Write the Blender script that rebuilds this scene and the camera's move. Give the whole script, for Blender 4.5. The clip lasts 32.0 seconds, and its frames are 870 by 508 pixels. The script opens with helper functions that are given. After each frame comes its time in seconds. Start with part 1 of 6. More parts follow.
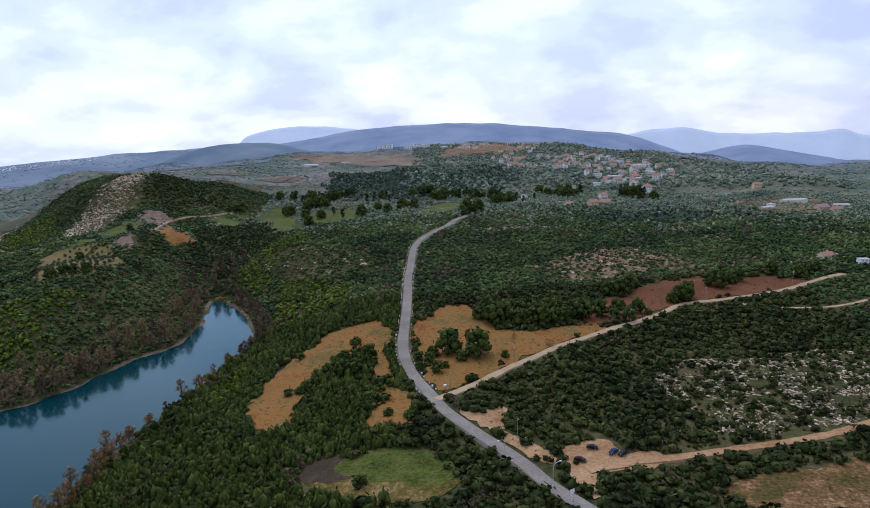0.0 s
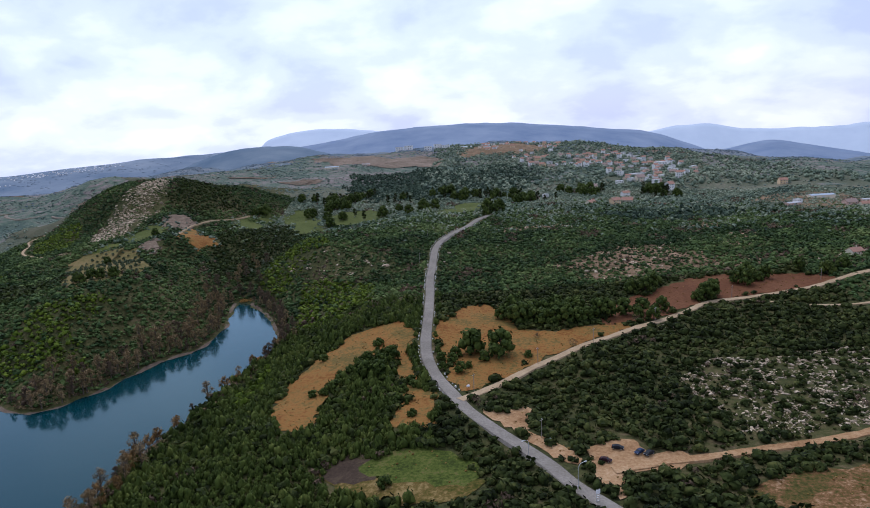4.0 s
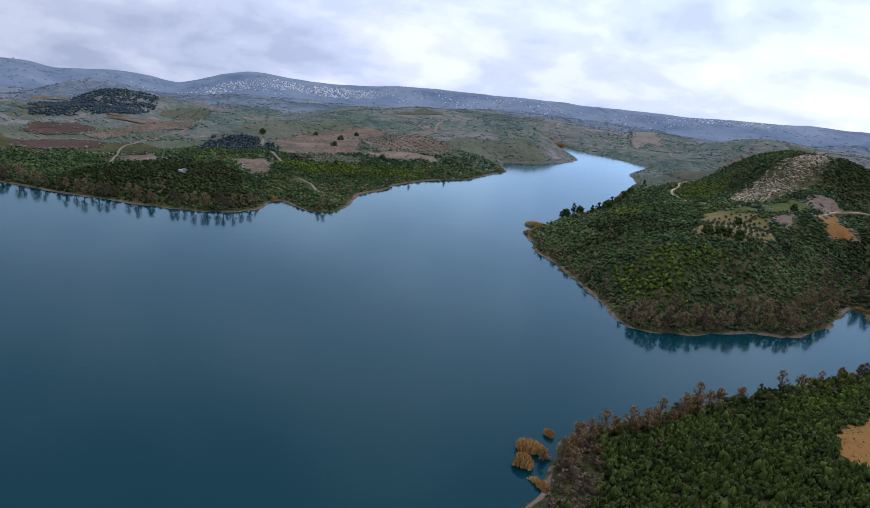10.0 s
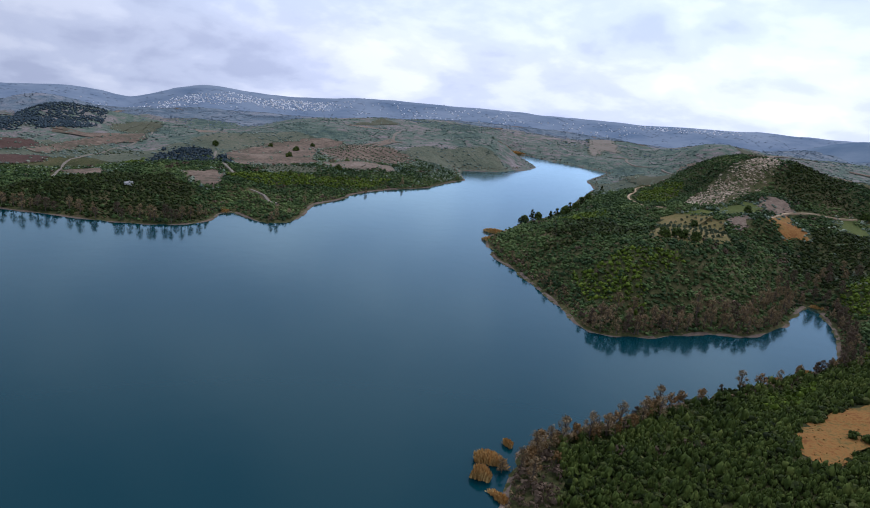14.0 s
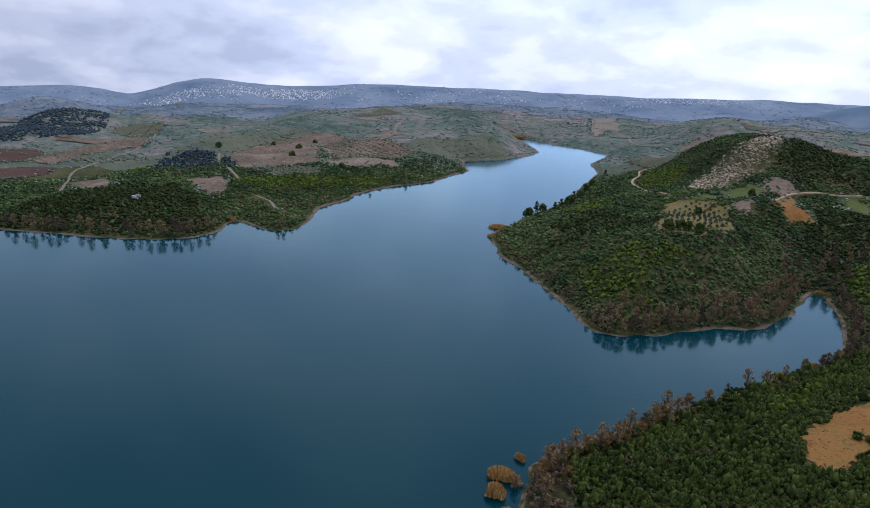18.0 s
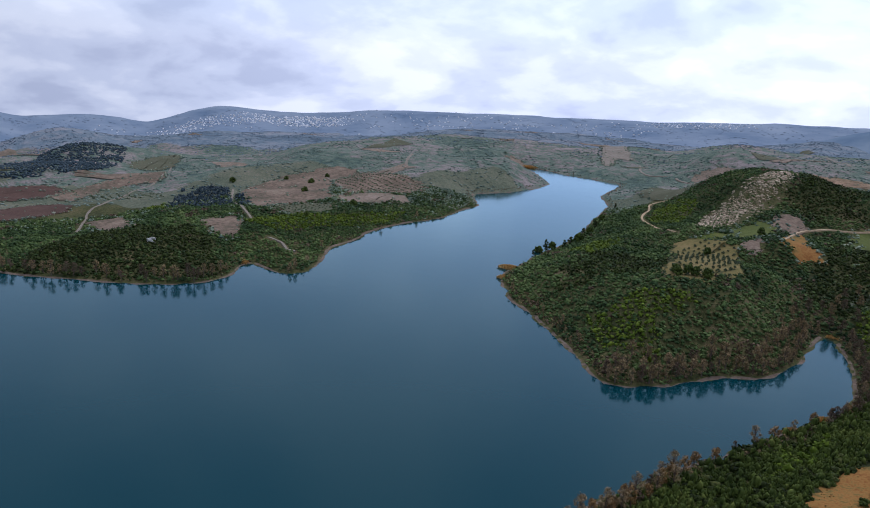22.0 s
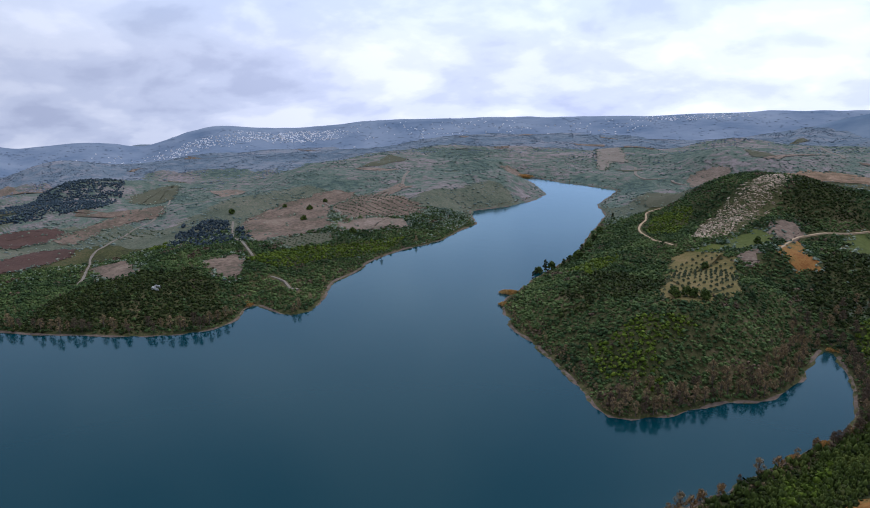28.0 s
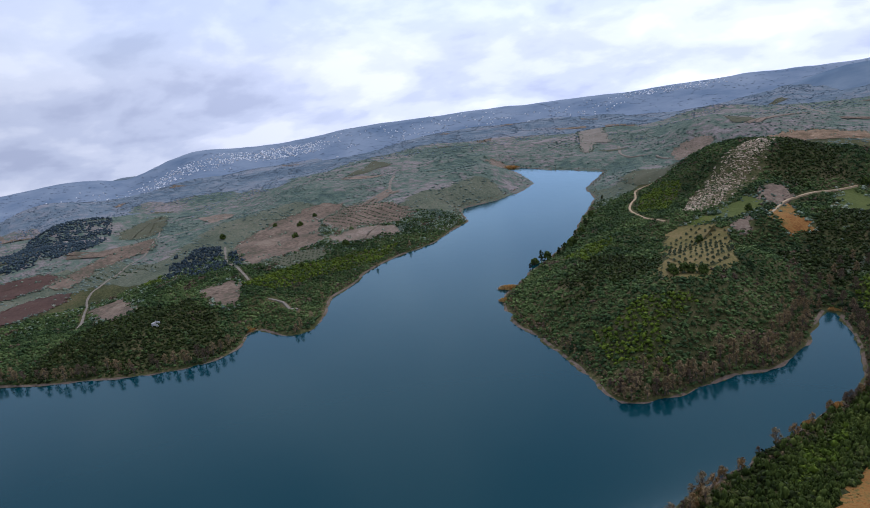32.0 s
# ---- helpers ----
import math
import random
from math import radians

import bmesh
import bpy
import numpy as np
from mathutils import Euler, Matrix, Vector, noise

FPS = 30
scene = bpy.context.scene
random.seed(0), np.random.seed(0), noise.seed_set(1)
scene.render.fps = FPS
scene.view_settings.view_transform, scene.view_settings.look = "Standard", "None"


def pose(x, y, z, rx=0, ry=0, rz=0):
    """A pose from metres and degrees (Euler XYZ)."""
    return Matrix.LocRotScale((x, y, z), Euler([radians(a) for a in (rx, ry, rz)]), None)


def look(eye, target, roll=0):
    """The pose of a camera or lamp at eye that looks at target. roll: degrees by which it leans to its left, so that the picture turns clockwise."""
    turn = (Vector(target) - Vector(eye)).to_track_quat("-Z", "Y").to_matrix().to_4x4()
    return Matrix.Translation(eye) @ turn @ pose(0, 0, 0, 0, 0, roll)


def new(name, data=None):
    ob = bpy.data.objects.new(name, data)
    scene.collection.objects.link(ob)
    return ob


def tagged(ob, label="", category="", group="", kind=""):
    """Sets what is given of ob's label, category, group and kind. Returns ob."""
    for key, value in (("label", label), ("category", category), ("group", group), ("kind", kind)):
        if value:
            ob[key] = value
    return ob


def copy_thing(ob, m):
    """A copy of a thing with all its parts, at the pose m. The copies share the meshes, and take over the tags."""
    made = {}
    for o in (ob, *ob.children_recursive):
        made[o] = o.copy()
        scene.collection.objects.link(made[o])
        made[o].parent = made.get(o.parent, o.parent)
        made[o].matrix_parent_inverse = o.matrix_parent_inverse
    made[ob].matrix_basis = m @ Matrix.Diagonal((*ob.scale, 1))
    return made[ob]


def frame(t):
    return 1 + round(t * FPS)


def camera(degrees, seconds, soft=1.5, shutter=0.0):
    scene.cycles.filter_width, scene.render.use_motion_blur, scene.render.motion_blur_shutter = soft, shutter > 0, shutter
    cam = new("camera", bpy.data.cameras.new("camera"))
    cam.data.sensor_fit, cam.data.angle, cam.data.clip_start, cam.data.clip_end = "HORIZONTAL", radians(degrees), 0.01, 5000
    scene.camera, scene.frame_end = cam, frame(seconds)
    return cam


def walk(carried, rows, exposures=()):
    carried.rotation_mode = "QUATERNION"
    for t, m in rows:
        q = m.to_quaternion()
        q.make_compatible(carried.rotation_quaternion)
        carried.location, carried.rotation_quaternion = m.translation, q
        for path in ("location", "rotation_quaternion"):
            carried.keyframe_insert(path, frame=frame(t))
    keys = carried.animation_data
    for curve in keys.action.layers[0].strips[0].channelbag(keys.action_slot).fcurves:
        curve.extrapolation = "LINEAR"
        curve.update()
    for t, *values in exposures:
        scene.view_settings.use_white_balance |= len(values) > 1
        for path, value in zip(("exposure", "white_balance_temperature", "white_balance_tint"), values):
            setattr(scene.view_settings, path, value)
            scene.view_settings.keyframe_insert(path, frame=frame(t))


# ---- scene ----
cam = camera(64.92, 32.0, soft=0.95)

# Seconds, x, y, z, yaw, pitch, roll: a drone that hovers, turns to the lake and climbs.
PATH = [
    (0.0, 0.00, 0.00, 145.00, -0.00, -11.03, -1.49),
    (0.5, -0.05, 0.02, 145.01, 0.94, -10.69, -2.26),
    (1.0, -0.03, -0.02, 145.01, 0.50, -10.84, -0.05),
    (1.5, -0.05, 0.00, 145.00, 0.78, -11.43, -1.08),
    (2.0, -0.05, 0.00, 145.01, 0.76, -11.21, -2.28),
    (2.5, 0.01, 0.01, 145.02, -0.23, -9.93, -2.12),
    (3.0, -0.05, 0.01, 145.02, 0.96, -10.29, -1.82),
    (3.5, -0.09, -0.01, 145.01, 1.90, -10.92, -2.71),
    (5.5, -0.10, 0.02, 145.03, 1.60, -10.76, -0.56),
    (6.0, -0.09, -0.02, 145.05, 1.65, -10.20, 0.30),
    (6.5, -0.11, -0.03, 145.07, 2.16, -9.64, 1.90),
    (7.0, -0.56, -0.10, 145.16, 11.19, -10.58, 2.44),
    (7.5, -0.67, -0.81, 145.23, 19.98, -12.05, 3.35),
    (8.0, -0.23, -1.71, 145.45, 28.47, -12.70, 4.15),
    (8.5, 0.94, -6.02, 147.26, 37.56, -13.94, 5.60),
    (9.0, 3.98, -10.87, 150.90, 46.33, -15.03, 6.58),
    (9.5, 7.38, -17.22, 153.63, 51.49, -15.74, 7.25),
    (10.0, 8.20, -20.11, 155.20, 51.37, -16.53, 7.20),
    (10.5, 8.06, -20.68, 155.75, 51.27, -16.30, 6.65),
    (11.0, 7.51, -20.04, 156.13, 51.35, -16.55, 6.62),
    (11.5, 7.40, -18.94, 155.12, 51.12, -16.20, 7.19),
    (12.0, 6.64, -17.16, 154.47, 50.87, -16.02, 6.27),
    (12.5, 6.40, -14.56, 152.87, 50.27, -15.64, 7.02),
    (13.0, 5.27, -11.73, 151.45, 49.01, -15.22, 6.96),
    (13.5, 4.13, -9.97, 150.70, 48.45, -15.68, 6.63),
    (14.0, 3.95, -9.04, 149.95, 48.35, -15.17, 6.68),
    (14.5, 3.94, -8.86, 149.80, 48.02, -14.79, 5.56),
    (16.5, 3.47, -9.83, 160.76, 48.27, -16.01, 4.21),
    (17.0, 3.58, -9.89, 163.92, 48.35, -15.87, 4.29),
    (17.5, 3.86, -10.28, 167.00, 48.81, -16.09, 4.04),
    (18.0, 3.71, -10.48, 170.32, 48.82, -17.02, 3.98),
    (18.5, 4.17, -10.53, 173.46, 49.29, -17.03, 4.61),
    (19.0, 5.51, -11.06, 175.97, 50.09, -15.37, 2.27),
    (19.5, 5.57, -11.08, 178.78, 50.23, -15.68, 1.30),
    (20.0, 5.26, -10.62, 181.71, 50.10, -16.28, 1.73),
    (20.5, 5.21, -10.45, 184.56, 50.34, -16.04, 2.30),
    (21.0, 5.18, -10.20, 187.04, 50.54, -16.12, 1.68),
    (21.5, 4.75, -8.99, 189.79, 49.61, -16.01, 3.52),
    (22.0, 4.92, -8.84, 192.23, 50.08, -15.46, 3.45),
    (22.5, 4.62, -8.52, 194.98, 49.97, -16.50, 4.03),
    (23.0, 4.77, -8.65, 197.65, 50.21, -15.70, 2.82),
    (23.5, 4.73, -8.24, 200.39, 50.28, -16.42, 2.29),
    (24.0, 4.46, -7.83, 203.04, 49.99, -16.73, 2.66),
    (24.5, 4.74, -7.87, 205.28, 50.20, -16.19, 2.06),
    (25.0, 4.64, -7.66, 207.73, 49.95, -15.93, 1.72),
    (25.5, 4.89, -7.76, 210.11, 50.28, -16.12, 2.06),
    (27.5, 4.79, -7.22, 221.92, 50.38, -16.34, 0.14),
    (28.0, 5.27, -7.43, 224.24, 50.29, -15.54, -0.07),
    (28.5, 5.07, -7.32, 226.75, 50.26, -15.86, -0.13),
    (29.0, 5.34, -7.20, 228.46, 50.28, -15.55, 0.45),
    (29.5, 4.43, -6.66, 229.13, 49.58, -14.79, 1.13),
    (30.0, 3.38, -5.49, 229.18, 49.25, -15.87, 2.60),
    (30.5, 3.18, -5.11, 228.93, 49.32, -15.22, 1.39),
    (31.0, 1.52, -4.85, 228.53, 48.71, -16.43, -1.96),
    (31.5, 1.66, -4.89, 229.08, 48.29, -15.15, -6.60),
    (32.0, 3.72, -5.80, 229.80, 49.86, -15.75, -6.54),
]
walk(cam, [(t, pose(x, y, z, 90 + pitch, 0, yaw) @ pose(0, 0, 0, 0, 0, roll)) for t, x, y, z, yaw, pitch, roll in PATH],
     exposures=[(0.0, 0.0, 5560, 18), (32.0, 0.0, 5560, 18)])

# ---- sky and light ----
SUN_UP, SUN_FROM = 55.0, -16.0
world = bpy.data.worlds.new("world")
scene.world = world
world.use_nodes = True
wn, wl = world.node_tree.nodes, world.node_tree.links
wn.clear()


def w_math(op, a, b, c=None):
    q = wn.new("ShaderNodeMath")
    q.operation = op
    for i, v in enumerate((a, b, c)):
        if isinstance(v, (int, float)):
            q.inputs[i].default_value = v
        elif v is not None:
            wl.new(v, q.inputs[i])
    return q.outputs["Value"]


def w_noise(vector, scale, detail, rough=0.5, distortion=0.0):
    q = wn.new("ShaderNodeTexNoise")
    for key, v in (("Scale", scale), ("Detail", detail), ("Roughness", rough), ("Distortion", distortion)):
        q.inputs[key].default_value = v
    wl.new(vector, q.inputs["Vector"])
    return q.outputs["Fac"]


w_out = wn.new("ShaderNodeOutputWorld")
w_sky = wn.new("ShaderNodeTexSky")
w_sky.sky_type, w_sky.sun_disc = "NISHITA", False
w_sky.sun_elevation, w_sky.sun_rotation = radians(SUN_UP), radians(-SUN_FROM)
w_co = wn.new("ShaderNodeTexCoord")
w_sep = wn.new("ShaderNodeSeparateXYZ")
wl.new(w_co.outputs["Generated"], w_sep.inputs["Vector"])
# a level sheet of broken cloud overhead: it crowds together towards the horizon
w_far = w_math("MAXIMUM", w_math("ADD", w_sep.outputs["Z"], 0.42), 0.2)
w_sheet = wn.new("ShaderNodeCombineXYZ")
wl.new(w_math("DIVIDE", w_sep.outputs["X"], w_far), w_sheet.inputs["X"])
wl.new(w_math("DIVIDE", w_sep.outputs["Y"], w_far), w_sheet.inputs["Y"])
w_puffs = w_noise(w_sheet.outputs["Vector"], 3.3, 8.0, 0.5, 0.15)
w_banks = w_noise(w_sheet.outputs["Vector"], 1.1, 3.0, 0.5)
w_cover = w_math("MULTIPLY_ADD", w_banks, 0.6, w_math("MULTIPLY", w_puffs, 0.8))
w_ramp = wn.new("ShaderNodeValToRGB")
w_ramp.color_ramp.interpolation = "EASE"
for pos, col in ((0.55, (0.60, 0.65, 0.78, 1)), (0.66, (0.74, 0.79, 0.90, 1)), (0.76, (0.90, 0.935, 1.0, 1)), (0.86, (1.06, 1.075, 1.10, 1))):
    e = w_ramp.color_ramp.elements.new(pos)
    e.color = col
w_ramp.color_ramp.elements.remove(w_ramp.color_ramp.elements[0])
w_ramp.color_ramp.elements.remove(w_ramp.color_ramp.elements[-1])
wl.new(w_cover, w_ramp.inputs["Fac"])
# the cloud is thinner and brighter towards the hidden sun
w_dot = wn.new("ShaderNodeVectorMath")
w_dot.operation = "DOT_PRODUCT"
w_dot.inputs[1].default_value = (math.sin(radians(SUN_FROM)) * 0.92, math.cos(radians(SUN_FROM)) * 0.92, 0.38)
wl.new(w_co.outputs["Generated"], w_dot.inputs[0])
w_near = wn.new("ShaderNodeMapRange")
w_near.interpolation_type = "SMOOTHSTEP"
for key, v in (("From Min", 0.3), ("From Max", 0.96), ("To Min", 0.70), ("To Max", 1.08)):
    w_near.inputs[key].default_value = v
wl.new(w_dot.outputs["Value"], w_near.inputs["Value"])
w_up = wn.new("ShaderNodeMapRange")
w_up.interpolation_type = "SMOOTHSTEP"
w_up.inputs["From Min"].default_value, w_up.inputs["From Max"].default_value, w_up.inputs["To Max"].default_value = 0.25, 0.95, 0.2
w_thin = wn.new("ShaderNodeMixRGB")
w_thin.inputs["Color2"].default_value = (0.2, 0.33, 0.56, 1)
w_b1, w_b2, w_add = wn.new("ShaderNodeBackground"), wn.new("ShaderNodeBackground"), wn.new("ShaderNodeAddShader")
w_b1.inputs["Strength"].default_value = 0.02
wl.new(w_sky.outputs["Color"], w_b1.inputs["Color"])
wl.new(w_sep.outputs["Z"], w_up.inputs["Value"])
wl.new(w_up.outputs["Result"], w_thin.inputs["Fac"])
wl.new(w_ramp.outputs["Color"], w_thin.inputs["Color1"])
wl.new(w_thin.outputs["Color"], w_b2.inputs["Color"])
wl.new(w_math("MULTIPLY", w_near.outputs["Result"], 0.92), w_b2.inputs["Strength"])
wl.new(w_b1.outputs["Background"], w_add.inputs[0])
wl.new(w_b2.outputs["Background"], w_add.inputs[1])
wl.new(w_add.outputs["Shader"], w_out.inputs["Surface"])

sun_data = bpy.data.lights.new("sun", "SUN")
sun_data.energy, sun_data.angle, sun_data.color = 1.75, radians(42), (1.0, 0.95, 0.88)
sun = new("sun", sun_data)
sun.matrix_world = look((600 * math.sin(radians(SUN_FROM)), 600 * math.cos(radians(SUN_FROM)), 600 * math.tan(radians(SUN_UP))), (0, 0, 0))


# ---- materials ----
def material(name, rough=0.9, metal=0.0):
    m = bpy.data.materials.new(name)
    m.use_nodes = True
    s = m.node_tree.nodes["Principled BSDF"]
    s.inputs["Roughness"].default_value, s.inputs["Metallic"].default_value = rough, metal
    s.inputs["Specular IOR Level"].default_value = 0.25
    return m, m.node_tree.nodes, m.node_tree.links, s


def mottled(name, colours, big=40.0, fine=1.5, rough=0.95, bump=0.3, island=0.0, bump_size=0.0, contrast=1.0):
    """A surface whose colours change over big metres, with grain of fine metres; island: how far single leaves differ."""
    m, n, k, s = material(name, rough)
    s.inputs["Specular IOR Level"].default_value = 0.06
    geo = n.new("ShaderNodeNewGeometry")
    facs = []
    for size, detail in ((big, 6.0), (fine, 5.0)):
        t = n.new("ShaderNodeTexNoise")
        t.inputs["Scale"].default_value, t.inputs["Detail"].default_value, t.inputs["Roughness"].default_value = 1.0 / size, detail, 0.62
        k.new(geo.outputs["Position"], t.inputs["Vector"])
        facs.append(t)
    mix = n.new("ShaderNodeMath")
    mix.operation = "MULTIPLY_ADD"
    mix.inputs[1].default_value = 0.5
    k.new(facs[1].outputs["Fac"], mix.inputs[0])
    half = n.new("ShaderNodeMath")
    half.operation = "MULTIPLY"
    half.inputs[1].default_value = 0.5
    k.new(facs[0].outputs["Fac"], half.inputs[0])
    k.new(half.outputs["Value"], mix.inputs[2])
    value = mix
    if island:
        isl = n.new("ShaderNodeMath")
        isl.operation = "MULTIPLY_ADD"
        isl.inputs[1].default_value = island
        k.new(geo.outputs["Random Per Island"], isl.inputs[0])
        off = n.new("ShaderNodeMath")
        off.operation = "SUBTRACT"
        off.inputs[1].default_value = island / 2
        k.new(mix.outputs["Value"], off.inputs[0])
        k.new(off.outputs["Value"], isl.inputs[2])
        value = isl
    ramp = n.new("ShaderNodeValToRGB")
    lo, hi = 0.5 - 0.17 / contrast, 0.5 + 0.17 / contrast
    for i, c in enumerate(colours):
        e = ramp.color_ramp.elements.new(lo + (hi - lo) * i / max(1, len(colours) - 1))
        e.color = (*c, 1)
    ramp.color_ramp.elements.remove(ramp.color_ramp.elements[0])
    ramp.color_ramp.elements.remove(ramp.color_ramp.elements[-1])
    k.new(value.outputs["Value"], ramp.inputs["Fac"])
    k.new(ramp.outputs["Color"], s.inputs["Base Color"])
    if bump:
        b = n.new("ShaderNodeBump")
        b.inputs["Strength"].default_value, b.inputs["Distance"].default_value = bump, bump_size or fine * 0.4
        k.new(facs[1].outputs["Fac"], b.inputs["Height"])
        k.new(b.outputs["Normal"], s.inputs["Normal"])
    return m


M_GROUND = mottled("scrub_soil", [(0.0169, 0.0202, 0.0083), (0.0339, 0.0388, 0.0148), (0.0609, 0.0634, 0.0215), (0.0985, 0.0836, 0.0361), (0.1612, 0.1122, 0.0693)], 70, 3, bump=0.8)
M_SCRUB = mottled("scrub_leaves", [(0.009, 0.0134, 0.0038), (0.023, 0.0314, 0.0074), (0.0421, 0.0558, 0.0137), (0.0893, 0.0948, 0.0248)], 34, 5, 0.75, 0, island=0.2, contrast=1.15)
M_SCRUB_LIME = mottled("young_leaves", [(0.035, 0.0556, 0.006), (0.0786, 0.114, 0.0111), (0.1369, 0.178, 0.0182)], 25, 3, 0.75, 0, island=0.25)
M_YOUNG_PINE = mottled("young_pine_needles", [(0.0208, 0.0317, 0.0068), (0.0442, 0.0634, 0.0121), (0.0754, 0.1, 0.0189), (0.1235, 0.1403, 0.0294)], 30, 5, 0.75, 0, island=0.18)
M_SCRUB_DARK = mottled("dark_leaves", [(0.0117, 0.017, 0.0044), (0.0259, 0.0373, 0.0088), (0.0518, 0.068, 0.0153)], 30, 3, 0.75, 0, island=0.25)
# Far bushes with distance haze painted into the leaf colour.
M_HAZED_FAR_SCRUB = mottled("hazed_far_leaves", [(0.076, 0.1095, 0.0925), (0.12, 0.1643, 0.1315), (0.1716, 0.2095, 0.1644), (0.2083, 0.2262, 0.1826)], 170, 60, 0.85, 0, island=0.07, contrast=1.3)
M_SCRUB_MID = mottled("hill_leaves", [(0.0176, 0.0329, 0.0129), (0.0377, 0.0645, 0.0218), (0.0727, 0.1108, 0.0319), (0.1318, 0.1676, 0.0536)], 70, 11, 0.8, 0, island=0.09, contrast=1.35)
M_TUFT = mottled("dry_tufts", [(0.1456, 0.075, 0.0187), (0.224, 0.135, 0.0382), (0.2912, 0.2, 0.068)], 9, 1, 0.9, 0, island=0.4)
M_HEATH = mottled("heath_twigs", [(0.0601, 0.0424, 0.0287), (0.1084, 0.0753, 0.0478), (0.1654, 0.1159, 0.0725)], 20, 3, 0.85, 0, island=0.25)
M_TWIG = mottled("winter_twigs", [(0.1094, 0.0747, 0.0377), (0.2087, 0.1449, 0.0694), (0.3379, 0.2415, 0.1243)], 18, 2, 0.85, 0, island=0.3)
M_RUST = mottled("rust_leaves", [(0.152, 0.085, 0.0315), (0.228, 0.13, 0.0473), (0.285, 0.18, 0.0735)], 12, 2, 0.85, 0, island=0.3)
M_OLIVE = mottled("olive_leaves", [(0.0517, 0.069, 0.0345), (0.0805, 0.1035, 0.0517), (0.115, 0.138, 0.0805)], 15, 2, 0.75, 0, island=0.3)
M_REED = mottled("dry_reed", [(0.3427, 0.1881, 0.0543), (0.5141, 0.3038, 0.0978), (0.6425, 0.4195, 0.1522)], 8, 0.8, 0.85, 0, island=0.35)
M_BARK = mottled("bark", [(0.06, 0.045, 0.035), (0.11, 0.085, 0.065), (0.16, 0.13, 0.1)], 2, 0.2, 0.95, 0.5)
M_ORANGE = mottled("ochre_stubble", [(0.162, 0.066, 0.0184), (0.216, 0.1, 0.0267), (0.257, 0.13, 0.0368), (0.1512, 0.102, 0.0294), (0.1188, 0.09, 0.0267)], 24, 1.8, bump=0.5, contrast=1.6)
M_RED = mottled("red_soil", [(0.095, 0.038, 0.019), (0.135, 0.058, 0.027), (0.175, 0.085, 0.042)], 30, 2, bump=0.4)
M_DIRT = mottled("trodden_dirt", [(0.1999, 0.1003, 0.0413), (0.3528, 0.2124, 0.1033), (0.4939, 0.3363, 0.1894)], 14, 1.2, bump=0.4)
M_PURPLE = mottled("burnt_brush", [(0.033, 0.0231, 0.0165), (0.0605, 0.042, 0.0285), (0.099, 0.0714, 0.0435)], 10, 1.2, bump=0.7)
M_MEADOW = mottled("meadow_grass", [(0.036, 0.050, 0.010), (0.062, 0.082, 0.014), (0.092, 0.110, 0.022), (0.13, 0.105, 0.038)], 11, 1.3, bump=0.6, contrast=1.7)
M_GLADE = mottled("worn_glade", [(0.0441, 0.0475, 0.0087), (0.0714, 0.0684, 0.0124), (0.1103, 0.0808, 0.0211), (0.1575, 0.1092, 0.0341), (0.231, 0.1662, 0.0651)], 13, 1.4, bump=0.6, contrast=1.6)
M_MEADOW_FAR = mottled("far_meadow", [(0.052, 0.0646, 0.0162), (0.078, 0.095, 0.0234), (0.105, 0.1159, 0.0342)], 30, 4, bump=0.3, contrast=1.2)
M_BROWN = mottled("fallow_soil", [(0.0786, 0.0734, 0.044), (0.1123, 0.0886, 0.0587), (0.1516, 0.108, 0.0753), (0.1853, 0.135, 0.0937), (0.2246, 0.1728, 0.1193)], 46, 5, bump=0.4, contrast=1.5)
M_TAN = mottled("tan_stubble", [(0.1097, 0.0968, 0.0627), (0.1617, 0.1232, 0.086), (0.2079, 0.1562, 0.1133), (0.2656, 0.2035, 0.1518)], 42, 4, bump=0.4, contrast=1.5)
M_PALE_GREEN = mottled("pale_grass", [(0.0648, 0.068, 0.0396), (0.09, 0.0901, 0.0522), (0.1188, 0.1105, 0.072)], 30, 3, bump=0.4)
M_ASPHALT = mottled("worn_asphalt", [(0.165, 0.145, 0.118), (0.225, 0.2, 0.165), (0.29, 0.26, 0.22)], 14, 0.9, 0.95, 0.2, contrast=1.3)
M_PALE_TRACK = mottled("chalk_track", [(0.28, 0.195, 0.1062), (0.3864, 0.28, 0.1658), (0.4816, 0.365, 0.2338)], 9, 0.9, bump=0.4)
M_ROCK = mottled("limestone", [(0.2453, 0.1849, 0.122), (0.4632, 0.3589, 0.2483), (0.7359, 0.5962, 0.4344)], 6, 0.7, 0.9, 0.5, island=0.3)
M_SHORE = mottled("shore_stones", [(0.075, 0.054, 0.038), (0.135, 0.100, 0.072), (0.225, 0.178, 0.135)], 8, 0.9, 0.9, 0.6)
M_PINE = mottled("pine_needles", [(0.0221, 0.0359, 0.0086), (0.0509, 0.074, 0.0151), (0.0941, 0.1199, 0.0259)], 12, 1.5, 0.75, 0, island=0.3)
